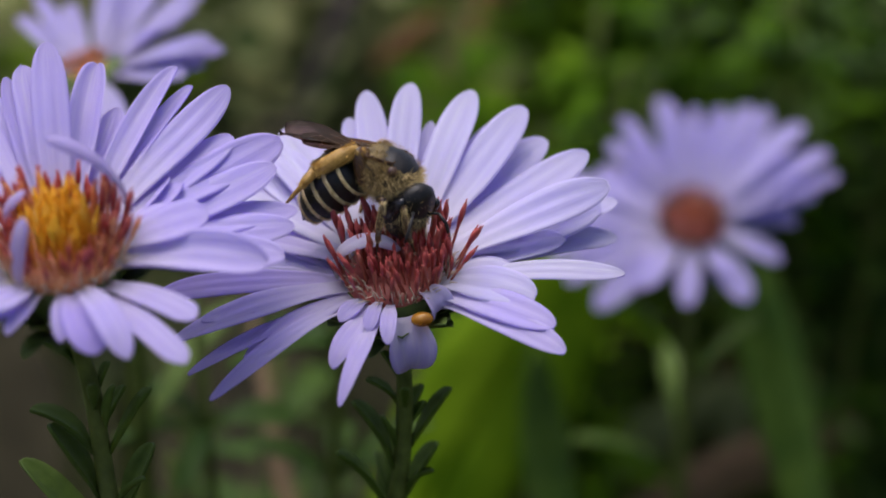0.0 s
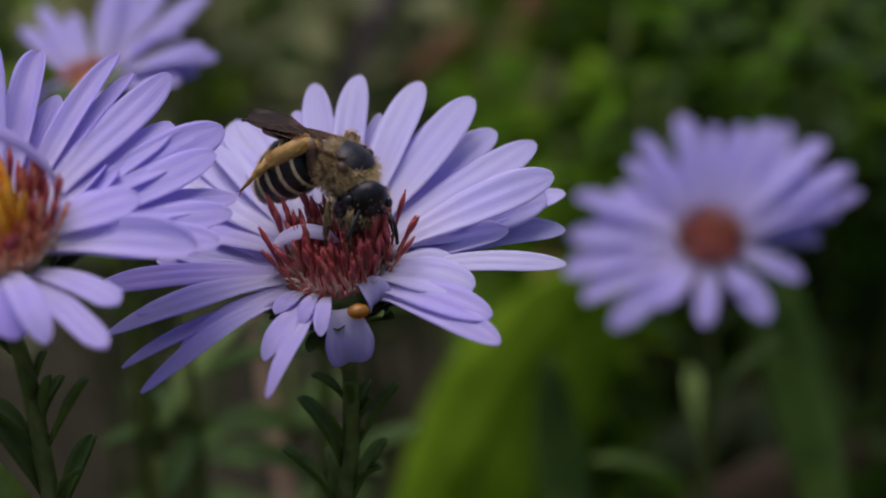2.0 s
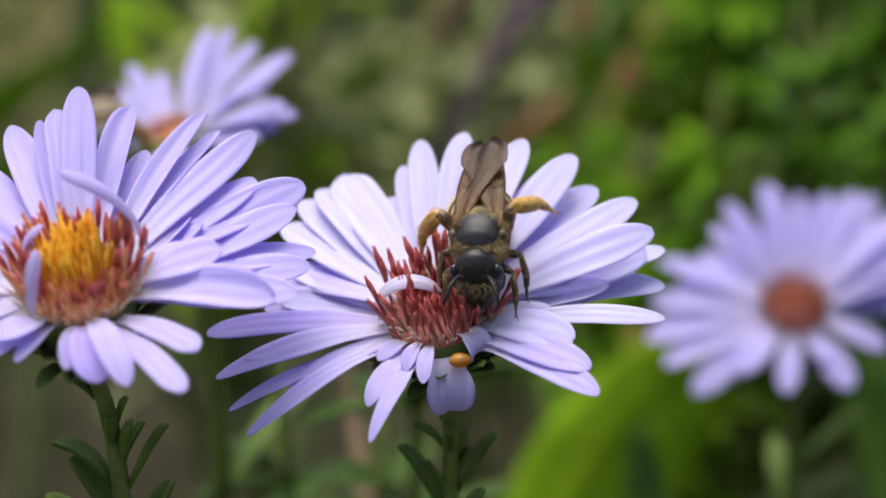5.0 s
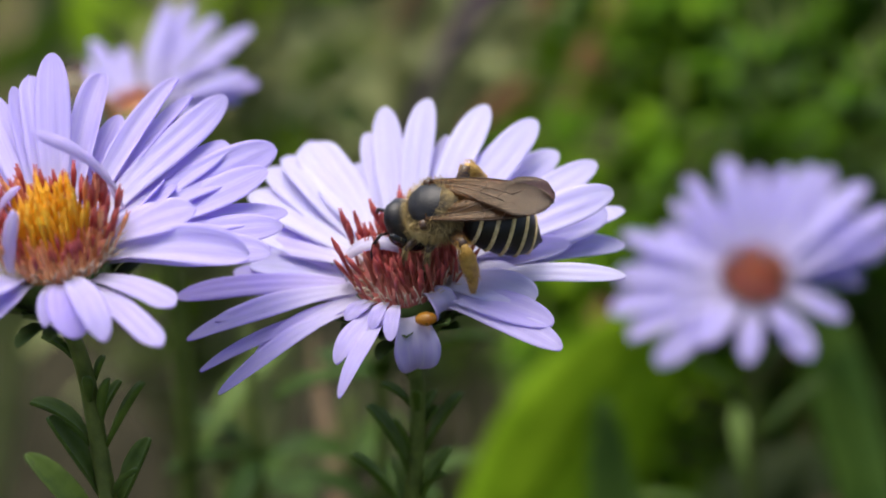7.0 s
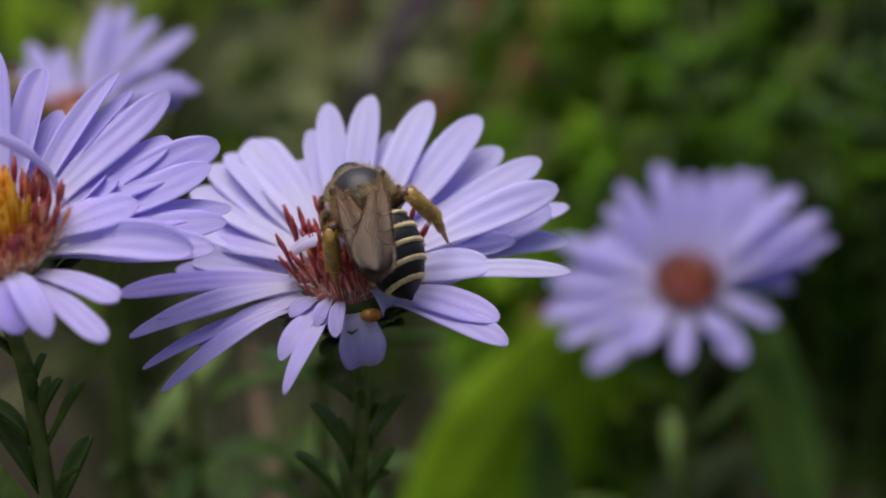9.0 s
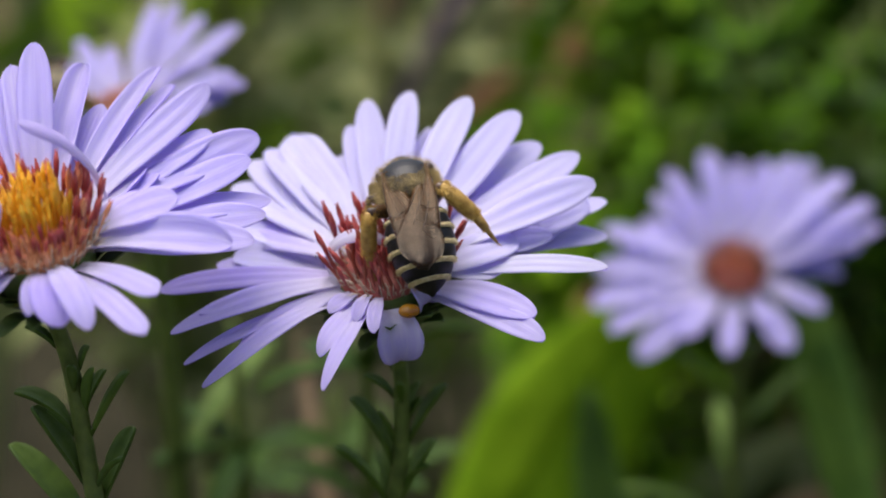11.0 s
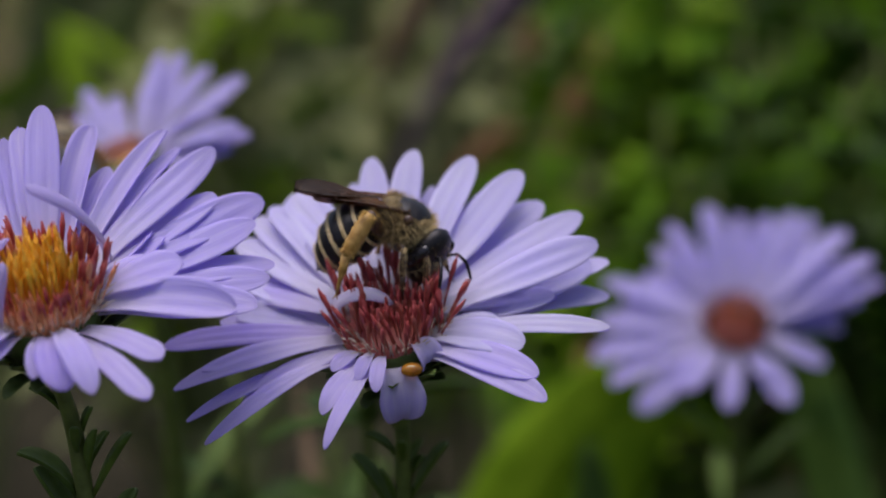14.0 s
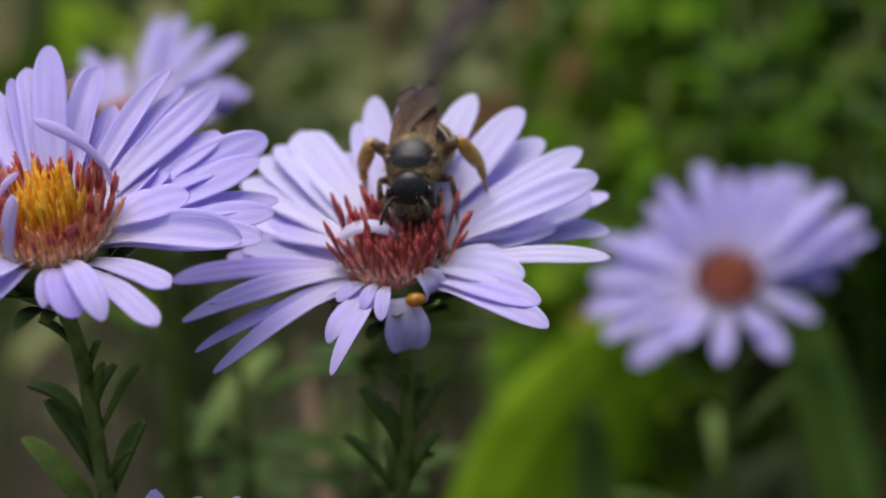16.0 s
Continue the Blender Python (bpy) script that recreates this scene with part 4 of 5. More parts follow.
def build_bee():
    bee = new("bee")
    tagged(bee, "black and cream striped bee with tawny hair on an aster", "bee")
    rng = random.Random(77)
    bm = bmesh.new()
    prof = [(-1.85, 0.5, 0.5), (-1.7, 0.95, 0.95), (-1.2, 1.4, 1.35), (-0.5, 1.62, 1.5), (0.2, 1.66, 1.52), (0.9, 1.5, 1.35), (1.4, 1.15, 1.0), (1.7, 0.7, 0.65)]
    rings = []
    for (x, a, b), (x2, a2, b2) in zip(prof, prof[1:]):
        rings += [(x + (x2 - x) * q / 3, a + (a2 - a) * q / 3, b + (b2 - b) * q / 3, 0.0) for q in range(3)]
    loft(bm, [(x, a * 1.08, b, z) for x, a, b, z in rings + [(1.7, 0.7, 0.65, 0.0)]], 44)
    for f in bm.faces:
        c = f.calc_center_median() / MM
        f.material_index = 0 if c.z > 0 and ((c.x - 0.46) / 1.06) ** 2 + (c.y / 1.36) ** 2 < 1 else 1
    thorax = part("thorax", bm, [BEE_BLACK, FELT], bee, "glossy black thorax rimmed with tawny hair")
    bm = bmesh.new()
    pts = ellipsoid_points(rng, 4600, (0, 0, 0), (1.75, 1.73, 1.42), lambda d: 0.0 if d.z > 0 and ((d.x * 1.75 - 0.46) / 0.96) ** 2 + (d.y * 1.73 / 1.26) ** 2 < 1 else 0.9 if abs(d.y) > 0.62 or d.x > 0.6 else 0.45)
    hair(bm, rng, pts, 0.55, 0.5, 0.018)
    tagged(part("thorax_hair", bm, FUR, thorax, "tawny hair fringe"), kind="stuff")
    for s in (-1, 1):
        bm = bmesh.new()
        bmesh.ops.create_icosphere(bm, subdivisions=2, radius=0.34 * MM)
        part("tegula", bm, BEE_BROWN, thorax, "", pose(0.45 * MM, s * 1.45 * MM, 0.75 * MM))
    # head, hinged at the neck
    bm = bmesh.new()
    loft(bm, [(-0.1, 0.55, 0.7, 0), (0.15, 1.2, 1.35, -0.05), (0.55, 1.5, 1.72, -0.12), (1.0, 1.5, 1.78, -0.25), (1.4, 1.24, 1.58, -0.42), (1.7, 0.86, 1.15, -0.65), (1.88, 0.4, 0.6, -0.85)], 26)
    bmesh.ops.scale(bm, vec=(1.05, 0.96, 1.1), verts=bm.verts)
    head = part("head", bm, BEE_BLACK, bee, "black head with tawny face hair", pose(1.35 * MM, 0, -0.8 * MM))
    for s in (-1, 1):
        bm = bmesh.new()
        bmesh.ops.create_uvsphere(bm, u_segments=16, v_segments=12, radius=MM)
        bmesh.ops.scale(bm, vec=(0.55, 0.42, 1.22), verts=bm.verts)
        part("eye", bm, BEE_EYE, head, "dark oval compound eye", pose(0.85 * MM, s * 1.2 * MM, -0.2 * MM, 0, 14, s * 12))
        bm = bmesh.new()
        tube(bm, [(1.45, s * 0.35, 0.1), (1.85, s * 0.75, 0.75), (2.0, s * 0.9, 0.95)], [0.09, 0.085, 0.1], 6)
        tube(bm, [(2.0, s * 0.9, 0.95), (2.6, s * 1.25, 0.85), (3.1, s * 1.45, 0.5), (3.5, s * 1.6, 0.1)], [0.09, 0.115, 0.115, 0.09], 6)
        part("antenna", bm, BEE_BLACK, head, "black elbowed antenna")
        bm = bmesh.new()
        tube(bm, [(1.55, s * 0.5, -1.0), (1.85, s * 0.35, -1.45), (1.9, s * 0.1, -1.65)], [0.2, 0.16, 0.06], 6)
        part("mandible", bm, BEE_BROWN, head)
    bm = bmesh.new()
    tube(bm, [(1.6, 0, -0.9), (1.75, 0, -1.7), (1.7, 0, -2.6)], [0.22, 0.18, 0.08], 6)
    part("tongue", bm, BEE_BROWN, head, "brown tongue reaching into the florets")
    for k in range(3):
        bm = bmesh.new()
        bmesh.ops.create_icosphere(bm, subdivisions=2, radius=0.12 * MM)
        part("ocellus", bm, BEE_EYE, head, "", pose((0.95 if k == 1 else 0.75) * MM, (k - 1) * 0.3 * MM, 1.5 * MM))
    bm = bmesh.new()
    pts = ellipsoid_points(rng, 2200, (0.88, 0, -0.25), (1.0, 1.42, 1.7), lambda d: 0.9 if (d.x > 0.3 and abs(d.y) < 0.8 and d.z < 0.3) or d.x < -0.45 or d.z < -0.6 else 0.06)
    hair(bm, rng, pts, 0.34, 0.4, 0.017)
    tagged(part("head_hair", bm, FUR, head, "tawny face hair"), kind="stuff")
    # abdomen, hinged behind the thorax; each ring overlaps the next
    abdomen = None
    W = [1.45, 1.85, 2.02, 1.98, 1.68, 1.08, 0.25]
    X = [0.0, -0.9, -1.85, -2.8, -3.75, -4.6, -5.2]
    Zc = [0.0, 0.05, 0.0, -0.15, -0.4, -0.75, -1.05]
    for i in range(6):
        bm = bmesh.new()
        w0, w1 = W[i] * (0.45 if i == 0 else 0.97), W[i + 1]
        rows = []
        for q in range(6):
            u = q / 5
            w = w0 + (w1 - w0) * (u if i else math.sin(u * 1.57)) + 0.10 * math.sin(u * math.pi)
            rows.append((X[i] + (X[i + 1] - X[i]) * u * 1.04, w, w * 0.84, Zc[i] + (Zc[i + 1] - Zc[i]) * u))
        if i == 5:
            rows += [(X[6] - 0.2, 0.1, 0.08, Zc[6] - 0.1)]
        loft(bm, rows, 26)
        if i == 0:
            abdomen = part("abdomen", bm, BEE_BLACK, bee, "black abdomen with cream hair bands", pose(-1.6 * MM, 0, -0.1 * MM))
        else:
            part("abdomen_ring", bm, BEE_BLACK, abdomen)
        if i < 5:
            bm = bmesh.new()
            rows = []
            for q in range(5):
                u = 0.78 + 0.25 * q / 4
                w = w0 + (w1 - w0) * (u if i else math.sin(u * 1.57)) + 0.10 * math.sin(u * math.pi) + 0.035 + (0.05 if 0 < q < 4 else 0)
                rows.append((X[i] + (X[i + 1] - X[i]) * u * 1.04, w, w * 0.84, Zc[i] + (Zc[i + 1] - Zc[i]) * u))
            loft(bm, rows, 26)
            part("hair_band", bm, BAND, abdomen, "cream felt band")
            bm = bmesh.new()
            pts = []
            for _ in range(520):
                a = rng.uniform(0, 6.283)
                u = rng.uniform(0.8, 1.0)
                w = w0 + (w1 - w0) * u + 0.12
                pts.append((Vector((X[i] + (X[i + 1] - X[i]) * u, w * math.cos(a), w * 0.84 * math.sin(a) + Zc[i] + (Zc[i + 1] - Zc[i]) * u)), Vector((-0.9, 0.5 * math.cos(a), 0.5 * math.sin(a))).normalized()))
            hair(bm, rng, pts, 0.16, 0.25, 0.016)
            tagged(part("band_hair", bm, BAND, abdomen), kind="stuff")
    wings = []
    for s in (-1, 1):
        wings.append(wing_part(bee, "forewing", s, 7.6, 2.6, (0.35, s * 0.98, 1.2), pose(0, 0, 0, -s * 5, -2 - s, s * 5)))
        wings.append(wing_part(bee, "hind_wing", s, 5.8, 1.7, (-0.1, s * 1.1, 1.05), pose(0, 0, 0, -s * 7, -4 - s, s * 5)))
    legs = {}
    for s in (-1, 1):
        legs["fore", s] = leg(bee, "foreleg", (1.0, s * 0.8, -1.1), (2.0, s * 1.9, -1.0), (2.5, s * 1.9, -2.4), (3.1, s * 1.8, -3.4), 0.72, False, 3)
        legs["mid", s] = leg(bee, "middle_leg", (0.1, s * 1.1, -1.2), (0.6, s * 2.3, -0.8), (0.9, s * 2.45, -2.5), (1.2, s * 2.3, -4.1), 0.82, False, 4)
        legs["hind", s] = leg(bee, "hind_leg", (-1.0, s * 1.2, -0.7), (-1.5, s * 2.9, 0.5), (-1.9, s * 3.5, -2.3), (-1.8, s * 3.3, -4.8), 1.28, True, 5)
    bee.scale = (1.03, 1.03, 1.03)
    return bee, head, abdomen, wings, legs


BEE, BEE_HEAD, BEE_ABDOMEN, BEE_WINGS, BEE_LEGS = build_bee()
SECOND_BEE = copy_thing(BEE, pose(-0.0346, 0.0372, 0.2985, 0, 15, -80))
SECOND_BEE["label"] = "second dark bee out of focus on the aster behind"


# ---- the plants behind ----
def blade_leaf(name, label, category, p, q, width, mat, sag=0.0, face=0.0, group=""):
    """A long blade from p on the ground side to its tip q; face turns it about its length."""
    p, q = Vector(p), Vector(q)
    d = q - p
    side = d.cross(Vector((0, 1, 0)))
    side = (side if side.length > 1e-6 else Vector((1, 0, 0))).normalized()
    side.rotate(Matrix.Rotation(radians(face), 3, d.normalized()))
    nrm = side.cross(d).normalized()
    grid = []
    for i in range(15):
        u = i / 14
        w = width * (0.45 + 0.55 * min(1, u * 2.2)) * math.sqrt(max(0.004, 1 - max(0, (u - 0.35) / 0.65) ** 2.2))
        c = p + d * u + Vector((0, 0, -sag * (u * u))) + nrm * sag * 0.4 * math.sin(u * 3.1)
        grid.append([c + side * w * v / 2 + nrm * abs(v) * w * 0.14 for v in (-1, -0.5, 0, 0.5, 1)])
    bm = bmesh.new()
    blade(bm, grid, 0.35, (0, 0))
    return tagged(part(name, bm, mat), label, category, group)


def broad_leaf(label, p, q, width, mat, face, name="broad_leaf", category="leaf", group=""):
    """A broad blade of two halves along a raised midrib."""
    p, q = Vector(p), Vector(q)
    root = tagged(new(name), label, category, group)
    root.location = p * MM
    d = q - p
    side = d.cross(Vector((0, 1, 0))).normalized()
    side.rotate(Matrix.Rotation(radians(face), 3, d.normalized()))
    nrm = side.cross(d).normalized()
    centre, half = [], []
    for i in range(19):
        u = i / 18
        half.append(width / 2 * (0.35 + 0.65 * min(1, u * 1.7)) * math.sqrt(max(0.004, 1 - max(0, (u - 0.3) / 0.7) ** 1.8)))
        centre.append(d * u + nrm * (0.05 * d.length * math.sin(u * 3.1)))
    for s in (-1, 1):
        bm = bmesh.new()
        blade(bm, [[c + side * s * h * v + nrm * (v * h * 0.14 + 0.03 * h * math.sin(i * 1.3 + 4 * v)) for v in ((0, 0.33, 0.66, 1) if s > 0 else (1, 0.66, 0.33, 0))] for i, (c, h) in enumerate(zip(centre, half))], 0.35, (0, 0))
        part("leaf_half", bm, mat, root)
    bm = bmesh.new()
    tube(bm, [c - nrm * 0.2 for c in centre], [0.025 * h + 0.08 for h in half], 7)
    part("midrib", bm, mat, root, "raised midrib")
    return root


def small_leaf_mesh(length, width, droop, seed, mat):
    bm = bmesh.new()
    blade(bm, strap(length, width, 20, 20 - droop, 0, 0.35, seed * 7 % 30 - 15, 0, 0, 0, 0.75, 8, 5, ridges=0, waist=0.3), 0.25, (0, 0))
    me = bpy.data.meshes.new("leaf")
    bm.to_mesh(me)
    bm.free()
    me.materials.append(mat)
    me.shade_smooth()
    return me


def leafy_plant(x, y, height, spread, shoots, per_shoot, leaf_len, leaf_w, mats, seed, label, lean=(0, 0), bare=0.62):
    """Upright shoots clothed in narrow leaves."""
    rng = random.Random(seed)
    count, rest = 0, ([], [], [])
    root = tagged(new("leafy_plant"), label, "plant", "leafy plants behind")
    root.location = (x * MM, y * MM, 0)
    meshes = [small_leaf_mesh(leaf_len * rng.uniform(0.7, 1.3), leaf_w * rng.uniform(0.8, 1.2), rng.uniform(15, 60), i, mats[i % len(mats)]) for i in range(6)]
    for s in range(shoots):
        bx, by = rng.uniform(-0.25, 0.25) * spread, rng.uniform(-0.25, 0.25) * spread
        tx, ty = rng.uniform(-1, 1) * spread + lean[0], rng.uniform(-0.8, 0.8) * spread + lean[1]
        h = height * rng.uniform(0.72, 1.05)
        bm = bmesh.new()
        c = stem_curve([(bx, by, -8), (bx + tx * 0.2, by + ty * 0.2, h * 0.5), (tx, ty, h)], 10)
        tube(bm, c, [1.5 - 0.9 * i / (len(c) - 1) for i in range(len(c))], 6)
        part("shoot", bm, STEM, root)
        for k in range(per_shoot):
            u = bare + (1 - bare) * k / per_shoot
            p = c[int(u * (len(c) - 1))] * MM
            m = pose(p.x, p.y, p.z, 0, 0, k * 137.5 + rng.uniform(-25, 25)) @ pose(0, 0, 0, rng.uniform(-20, 20), rng.uniform(-45, 10), 0)
            me = rng.choice(meshes)
            if count < 290:
                linked("leaf", me, root, m)
            else:
                b = len(rest[0])
                rest[0].extend(m @ v.co for v in me.vertices)
                rest[1].extend([b + i for i in p.vertices] for p in me.polygons)
                rest[2].extend([mats.index(me.materials[0])] * len(me.polygons))
            count += 1
    if rest[0]:
        me = bpy.data.meshes.new("foliage")
        me.from_pydata(rest[0], [], rest[1])
        for mt in mats:
            me.materials.append(mt)
        me.polygons.foreach_set("material_index", rest[2])
        me.shade_smooth()
        tagged(linked("foliage", me, root, Matrix()), kind="stuff")
    return root


def meadow():
    """Low grass and litter over the ground behind, seen far out of focus."""
    m, nt, bs = material("meadow_blade", 0.7)
    isl = nt.nodes.new("ShaderNodeNewGeometry").outputs["Random Per Island"]
    col = ramp(nt, isl, [(0.0, (0.13, 0.19, 0.025)), (0.3, (0.27, 0.32, 0.05)), (0.55, (0.36, 0.34, 0.10)), (0.8, (0.37, 0.28, 0.12)), (1.0, (0.19, 0.13, 0.08))])
    nt.links.new(col, bs.inputs["Base Color"])
    rng = random.Random(19)
    verts, faces = [], []
    for _ in range(44000):
        a, r = rng.uniform(0, 2 * math.pi), 2200 * math.sqrt(rng.random())
        x, y = math.cos(a) * r, 250 + math.sin(a) * r
        if abs(x) < 150 + abs(y) * 0.15 and -450 < y < (860 if x < 20 else 420) or noise.noise(Vector((x * 0.012, y * 0.008, 3))) < -0.18:
            continue
        h, w, a = rng.uniform(25, 90) * (0.7 + min(1.0, abs(y) / 1500)), rng.uniform(2.5, 6), rng.uniform(0, 6.28)
        lx, ly = rng.gauss(0, 0.5) * h, rng.gauss(0, 0.4) * h
        c, s = math.cos(a) * w / 2, math.sin(a) * w / 2
        k = len(verts)
        for u, t in ((0, 0.8), (0.5, 1.0), (1.0, 0.1)):
            for sg in (-1, 1):
                verts.append(((x + lx * u * u + sg * c * t) * MM, (y + ly * u * u + sg * s * t) * MM, (h * (u - 0.25 * u * u) - 4) * MM))
        faces += [(k, k + 1, k + 3, k + 2), (k + 2, k + 3, k + 5, k + 4)]
    me = bpy.data.meshes.new("meadow_grass")
    me.from_pydata(verts, [], faces)
    me.materials.append(m)
    return tagged(new("meadow_grass", me), "low mixed green and straw-coloured grass", "grass", kind="stuff")


meadow()


def background():
    leafy_plant(22, 160, 272, 16, 14, 40, 9.5, 2.4, (BUSH, BUSH, BLADE), 61, "feathery bush of narrow bright green leaves", (2, 0), 0.86)
    leafy_plant(46, 166, 276, 19, 15, 40, 10, 2.5, (BUSH, DARK_BLADE, DARK_BLADE), 62, "feathery bush of narrow mid-green leaves", (0, 0), 0.86)
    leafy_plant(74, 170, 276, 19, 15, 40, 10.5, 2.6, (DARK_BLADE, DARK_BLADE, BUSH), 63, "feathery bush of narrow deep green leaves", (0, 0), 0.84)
    leafy_plant(60, 222, 276, 32, 16, 75, 12, 3.8, (BUSH, DARK_BLADE), 3, "dense bush of bright green leaves", (0, 0), 0.74)
    leafy_plant(92, 240, 280, 36, 16, 75, 14, 4.2, (BUSH, DARK_BLADE, DARK_BLADE), 4, "dense bush of dark green leaves", (0, 0), 0.66)
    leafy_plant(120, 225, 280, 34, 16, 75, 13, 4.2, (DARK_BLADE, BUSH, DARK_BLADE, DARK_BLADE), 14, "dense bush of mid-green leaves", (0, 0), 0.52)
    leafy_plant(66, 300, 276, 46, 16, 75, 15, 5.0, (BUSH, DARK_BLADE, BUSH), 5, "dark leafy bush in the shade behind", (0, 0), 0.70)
    leafy_plant(34, 228, 268, 24, 14, 60, 14, 3.4, (BUSH, BLADE, BUSH), 33, "bright green leafy bush beside the darker ones", (0, 0), 0.84)
    leafy_plant(120, 310, 282, 54, 16, 75, 16, 5.0, (BUSH, DARK_BLADE, DARK_BLADE, DARK_BLADE), 15, "tall leafy bush behind", (0, 0), 0.5)
    leafy_plant(-27, 92, 244, 16, 6, 12, 15, 4.0, (DARK_BLADE, DARK_BLADE), 6, "young green shoots between the asters", (0, 0), 0.76)
    leafy_plant(-80, 330, 290, 44, 8, 20, 34, 7.0, (GREY_BLADE, BLADE, GREY_BLADE), 7, "tall grey-green shoots with long leaves", (0, 0), 0.60)
    leafy_plant(-10, 360, 270, 50, 8, 20, 34, 7.0, (GREY_BLADE, GREY_BLADE, DARK_BLADE), 8, "grey-green shoots with long leaves", (0, 0), 0.60)
    broad_leaf("broad bright yellow-green leaf blade", (-6.0, 112.0, 190.0), (30.5, 142.0, 238.0), 30, BLADE, 4)
    broad_leaf("dark green drooping leaf blade", (21.0, 87.6, 208.7), (16.0, 104.0, 240.0), 8, DARK_BLADE, 20)
    broad_leaf("dark green long leaf blade", (55.9, 98.0, 206.2), (44.6, 130.6, 251.1), 11, DARK_BLADE, -20)
    for p, q, w, mt in (((-230, 430, 0), (-70, 450, 300), 20, GREY_BLADE), ((-90, 450, 0), (-26, 460, 285), 20, GREY_BLADE),
                        ((-60, 540, 0), (40, 540, 280), 20, GREY_BLADE), ((-190, 480, 0), (-125, 500, 310), 24, GREY_BLADE), ((-120, 560, 0), (-20, 580, 310), 26, GREY_BLADE), ((-20, 600, 0), (70, 600, 280), 22, BLADE), ((-250, 600, 0), (-90, 600, 330), 26, GREY_BLADE)):
        broad_leaf("long leaning grass blade", p, q, w, mt, w * 3 % 30, "grass_blade", "grass", "grass blades behind")
    for p, q, w in (((-394, 336, 0), (-64, 356, 240), 13), ((-429, 385, 0), (-99, 405, 232), 14), ((-330, 422, 0), (-30, 442, 208), 12), ((-395, 360, 0), (-115, 380, 223), 10)):
        broad_leaf("long green grass blade leaning far over", p, q, w, BLADE, w * 7 % 25, "grass_blade", "grass", "grass blades behind")
    leafy_plant(-17, 48, 275, 9, 6, 16, 12, 2.8, (DARK_BLADE, DARK_BLADE), 27, "young green shoots with long narrow leaves", (0, 0), 0.80)
    leafy_plant(-21, 74, 255, 9, 5, 12, 11, 3.8, (DARK_BLADE, DARK_BLADE), 26, "young green shoot with narrow leaves", (0, 0), 0.78)
    blade_leaf("dry_stalk", "tan dry leaf hanging on a stalk", "dry leaf", (-11.3, 54.5, 227.1), (-19.7, 82.2, 258.9), 2.5, DRY, 0, 40)
    blade_leaf("dead_leaf", "rusty dead leaf caught between stems", "dry leaf", (17, 140, 231), (18.5, 141, 239), 3.0, RUST)
    blade_leaf("dead_leaf", "rusty red dead leaf among the foliage", "dry leaf", (11, 236, 259), (13, 236, 266), 5, RUST)
    blade_leaf("dead_leaf", "tan dead leaf lying between stems", "dry leaf", (28, 215, 168), (60, 217, 188), 16, DRY)
    blade_leaf("dead_leaf", "brown dead leaf lying between stems", "dry leaf", (60, 210, 150), (66, 212, 190), 10, DRY)
    for p, q, w, mt in (((18, 150, 176), (58, 158, 206), 13, GREY_BLADE), ((30, 146, 180), (76, 152, 200), 12, DRY), ((52, 156, 172), (66, 160, 214), 11, GREY_BLADE), ((8, 140, 190), (34, 148, 222), 9, GREY_BLADE), ((36, 170, 196), (60, 174, 222), 10, DRY)):
        broad_leaf("old grey-green leaf blade fallen over between the stems", p, q, w, mt, w * 5 % 30, "grass_blade", "grass", "grass blades behind")
    for p, q, w, mt in (((-22, 330, 232), (-8, 334, 258), 9, DRY), ((18, 300, 214), (34, 306, 250), 8, RUST), ((-62, 420, 220), (-40, 424, 250), 10, DRY), ((44, 190, 196), (70, 196, 206), 8, DRY), ((62, 180, 180), (84, 186, 200), 10, DRY)):
        blade_leaf("dead_leaf", "withered brown leaf among the green", "dry leaf", p, q, w, mt)
    blade_leaf("dead_leaf", "long rusty dead leaf leaning among the foliage", "dry leaf", (-3.7, 240.0, 233.5), (10.0, 240.0, 244.6), 5, RUST)
    broad_leaf("tan dry leaf blade lying between the stems", (30.9, 175.0, 200.5), (42.9, 180.0, 206.5), 13, DRY, 10, "dead_leaf", "dry leaf")
    blade_leaf("dead_leaf", "orange-brown dead leaf low among the stems", "dry leaf", (53.6, 170.0, 199.1), (62.8, 170.0, 202.5), 9, RUST)
    twig = tagged(new("twig"), "dark purplish dead twig leaning among the grass", "twig")
    c = stem_curve([(-60, 215, -5), (-30, 230, 180), (-11.8, 239.6, 242), (6, 268, 261), (14, 282, 266)], 8)
    bm = bmesh.new()
    tube(bm, c, [0.5 + 4.6 * min(1.0, i / 26) ** 3 for i in range(len(c))], 8)
    part("branch", bm, TWIG, twig)
    for k, d in ((20, (-3, 12, 16)), (24, (7, 6, 12)), (28, (4, -5, 13))):
        bm = bmesh.new()
        tube(bm, stem_curve([c[k], c[k] + Vector(d) * 0.5 + Vector((0, 0, 1.5)), c[k] + Vector(d)], 6), [1.3 - 0.08 * i for i in range(13)], 6)
        part("side_branch", bm, TWIG, twig)


background()


# ---- what moves ----
def plant_sway(rows, t):
    """The sway of a plant at a time, between its rows."""
    for a, b in zip(rows, rows[1:]):
        if a[0] <= t <= b[0]:
            u = (t - a[0]) / (b[0] - a[0])
            return Vector((a[1] + (b[1] - a[1]) * u, 0, a[2] + (b[2] - a[2]) * u)) * MM
    return Vector((0, 0, 0))


